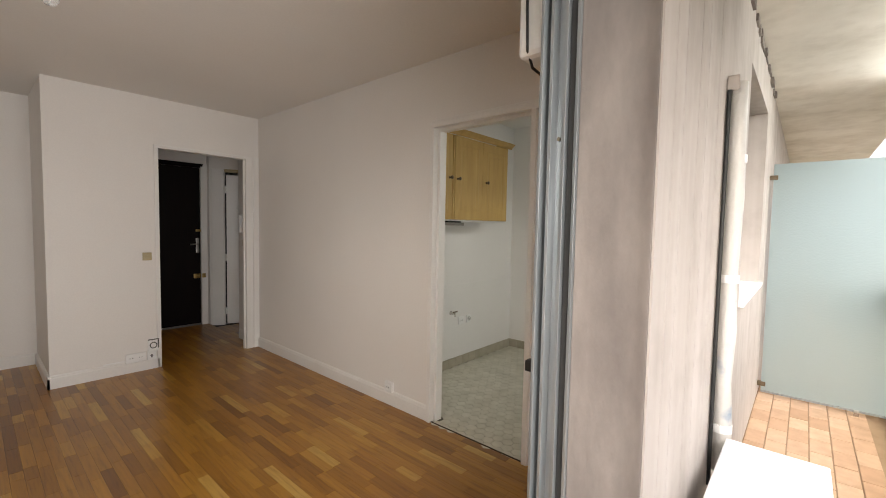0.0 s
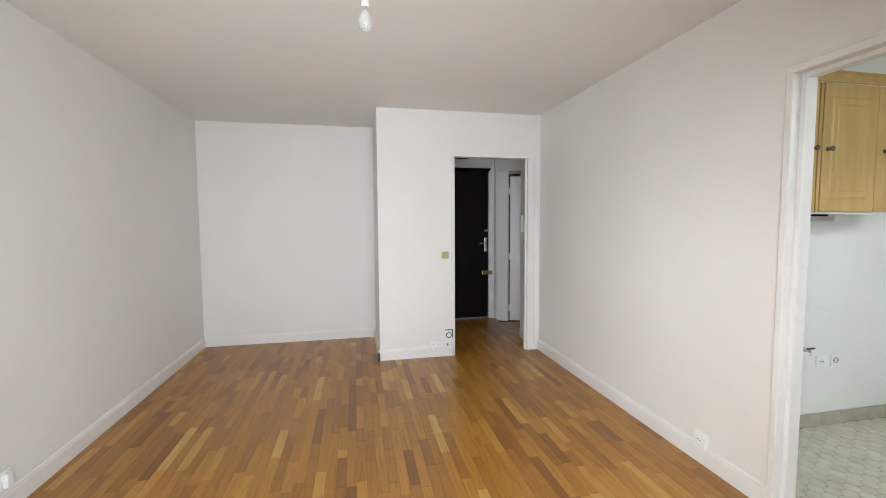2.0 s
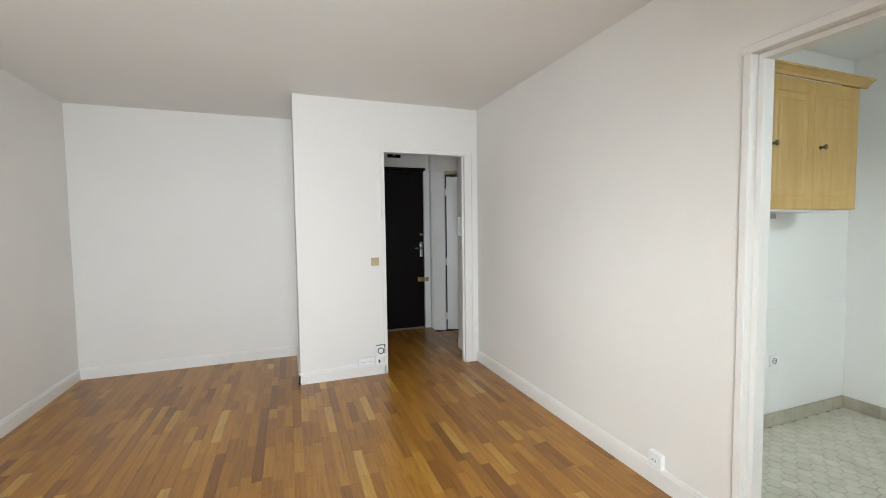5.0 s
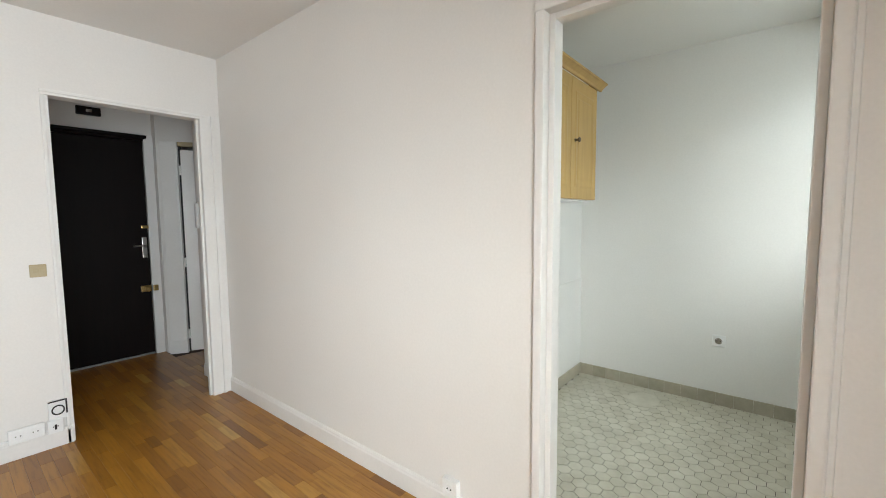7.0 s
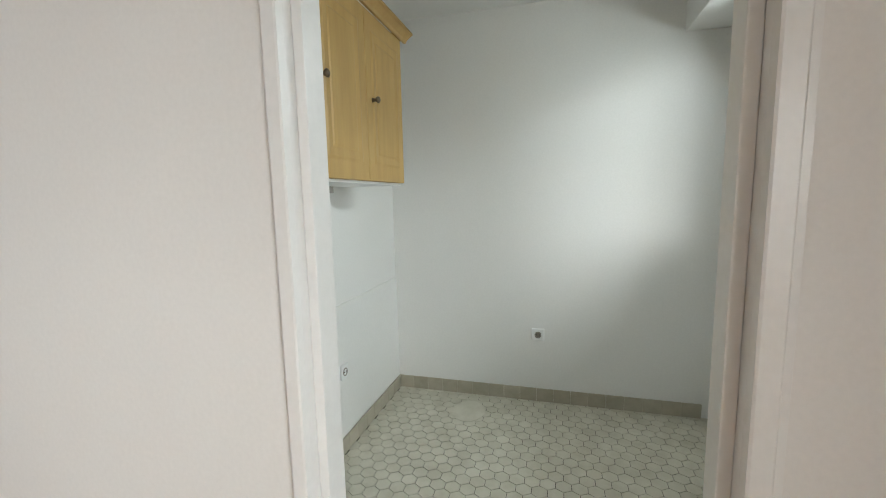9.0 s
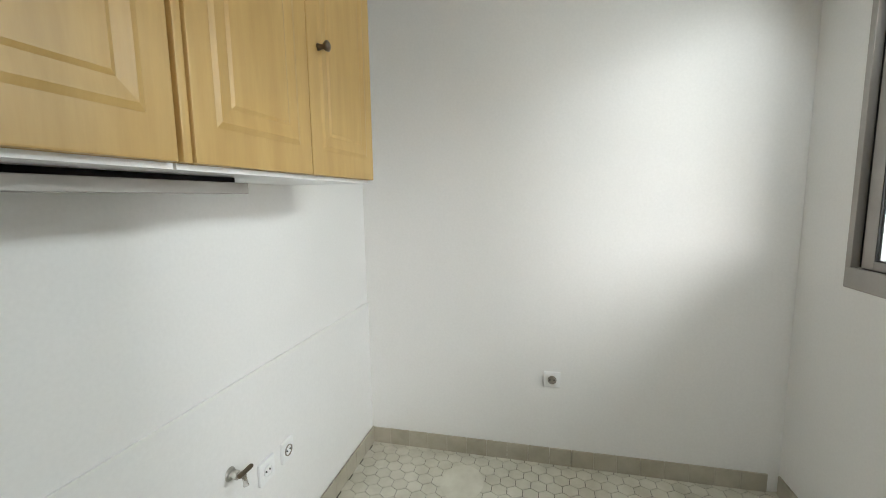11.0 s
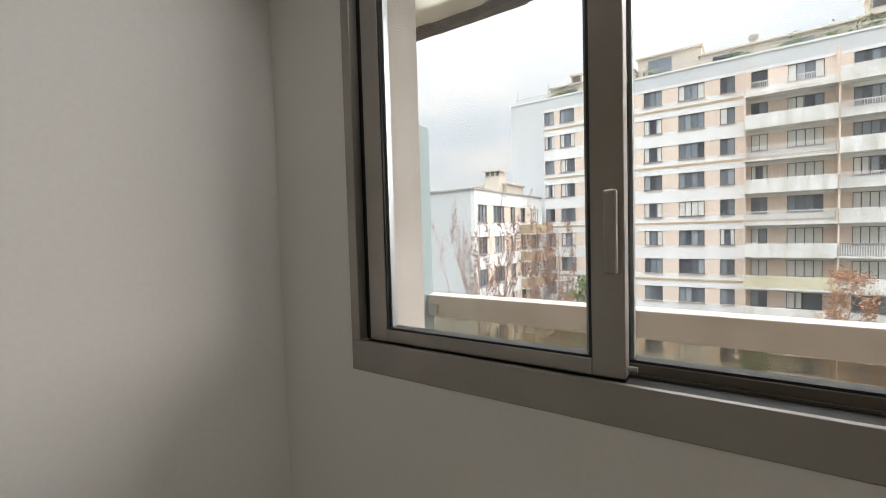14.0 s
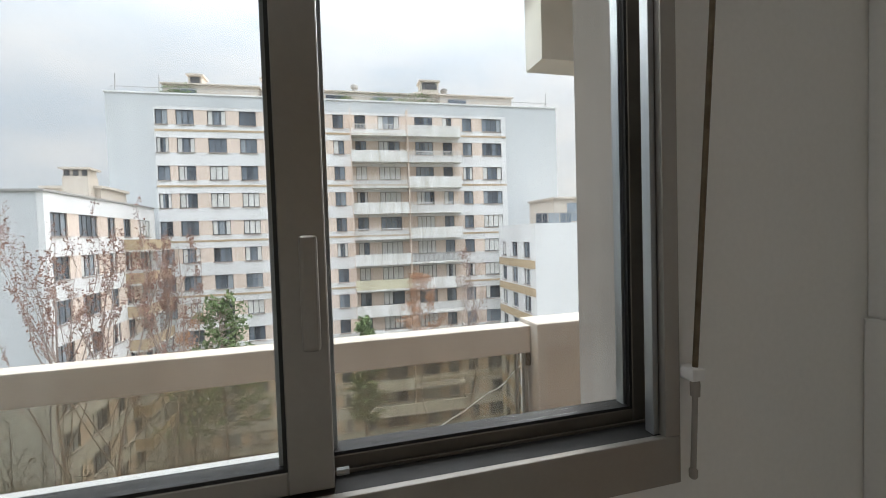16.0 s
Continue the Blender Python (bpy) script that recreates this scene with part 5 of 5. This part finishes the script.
def joined(name, places, material, parent, label):
    """Many pieces in one mesh; places: (vertices, faces) lists."""
    vs, fs = [], []
    for v, f in places:
        o = len(vs)
        vs += v
        fs += [[i + o for i in q] for q in f]
    me = bpy.data.meshes.new(name)
    me.from_pydata(vs, [], fs)
    me.materials.append(material)
    ob = new(name, me)
    ob.parent = parent
    return tagged(ob, label, kind="stuff")


def raw(me, x, y, z=0.0):
    return ([(v.co.x + x, v.co.y + y, v.co.z + z) for v in me.vertices], [list(p.vertices) for p in me.polygons])


rng = random.Random(11)
SW, rest, singles = 0.0555, [], [0]
LENGTHS = (0.1, 0.16, 0.22, 0.28, 0.34, 0.42, 0.5)


def stave_row(x, w, y0, y1):
    y = y0 - rng.uniform(0, 0.3)
    while y < y1:
        l = rng.choices(LENGTHS, (1, 2, 4, 5, 5, 4, 3))[0]
        a, b = max(y, y0), min(y + l, y1)
        y += l
        if b - a < 0.02:
            continue
        l2 = round(b - a, 2)
        me = shared(f"stave{w:.4f}_{l2:.2f}", lambda: slab_mesh(w - 0.0006, l2 - 0.0006), OAK)
        if -2.7 < x < -0.35 and 0.25 < y < 2.5 and singles[0] < 300:
            singles[0] += 1
            part("stave", me, None, floor).location = (x, a, 0)
        else:
            rest.append(raw(me, x, a))


x = XL
while x < -0.001:
    w = min(SW, -x)
    top = AW if x < -1.71 else (5.56 if x > -1.0 else PW)
    stave_row(x, w, -0.05 if BD[0] < x < BD[1] else 0.0, top)
    x += SW
x = 0.0
while x < 0.43:
    stave_row(x, SW, PW + 0.52, 5.2)
    x += SW
joined("staves", rest, OAK_I, floor, "warm oak parquet staves of mixed tone")

HP, rest, singles = 0.0725, [], 0
HR = HP / math.sqrt(3)


def hex_mesh():
    bm = bmesh.new()
    rings = []
    for r, z in ((HR - 0.0016, -0.004), (HR - 0.0016, -0.0008), (HR - 0.0026, 0.0)):
        rings.append([bm.verts.new((r * math.cos(math.radians(60 * k)), r * math.sin(math.radians(60 * k)), z)) for k in range(6)])
    for a, b in zip(rings, rings[1:]):
        for k in range(6):
            bm.faces.new((a[k], a[(k + 1) % 6], b[(k + 1) % 6], b[k]))
    bm.faces.new(rings[-1])
    return bm


hm = shared("hexagon", hex_mesh, HEX)
i = 0
x = KX0 - 0.09
while x < KX1:
    y = (HP / 2 if i % 2 else 0.0) + 0.02
    while y < KY1:
        inside = x > KX0 + 0.03 or KD[0] + 0.02 < y < KD[1] - 0.02
        if inside and x < KX1 + 0.02:
            if 0.75 < x < 1.85 and 0.95 < y < 1.95 and singles < 300:
                singles += 1
                part("tile", hm, None, kfloor).location = (x, y, rng.uniform(-0.0006, 0.0003))
            else:
                rest.append(raw(hm, x, y, rng.uniform(-0.0006, 0.0003)))
        y += HP
    x += HR * 1.5
    i += 1
joined("tiles", rest, HEX_I, kfloor, "pale hexagon floor tiles")
setting("mortar_patch", lathe([(0.13, -0.003), (0.13, 0.0012), (0.1, 0.0022)], (1.78, 1.79, 0), "z", 24), HEX_I, "worn patch skimmed over the corner tiles", "floor patch").scale.y = 0.8

skirt = tagged(new("baseboard_tiles"), "greenish-grey ceramic skirting tiles round the kitchen", "skirting", kind="structure")
TL = 0.108
tm = shared("skirting_tile", lambda: boxes((0.0006, TL - 0.0006, -0.009, 0.0, -0.003, 0.088), bevel=0.0015, segs=1), SKIRT)
for k in range(18):
    part("tile", tm, None, skirt).matrix_basis = pose(KX1, KY1 - 0.009 - TL * k, 0, 0, 0, -90)
    part("tile", tm, None, skirt).matrix_basis = pose(KX0 + 0.06 + TL * min(k, 16.9), KY1 - 0.008, 0)
    part("tile", tm, None, skirt).matrix_basis = pose(KX1 - 0.009 - TL * min(k, 16.6), 0, 0, 0, 0, 180)

rest = []
bw, bl = 0.11, 0.22
tt = shared("terracotta", lambda: slab_mesh(bl - 0.006, bw - 0.006, 0.006, 0.002), TERRA)
j = 0
y = FY - bw
while y > -1.08:
    x = -4.9 + (bl / 2 if j % 2 else 0.0)
    while x < 3.4:
        if -0.3 < x < 2.3:
            part("tile", tt, None, balc).location = (x, y, rng.uniform(-0.001, 0.001))
        else:
            rest.append(raw(tt, x, y))
        x += bl
    y -= bw
    j += 1
joined("tiles", rest, TERRA_I, balc, "terracotta balcony tiles")
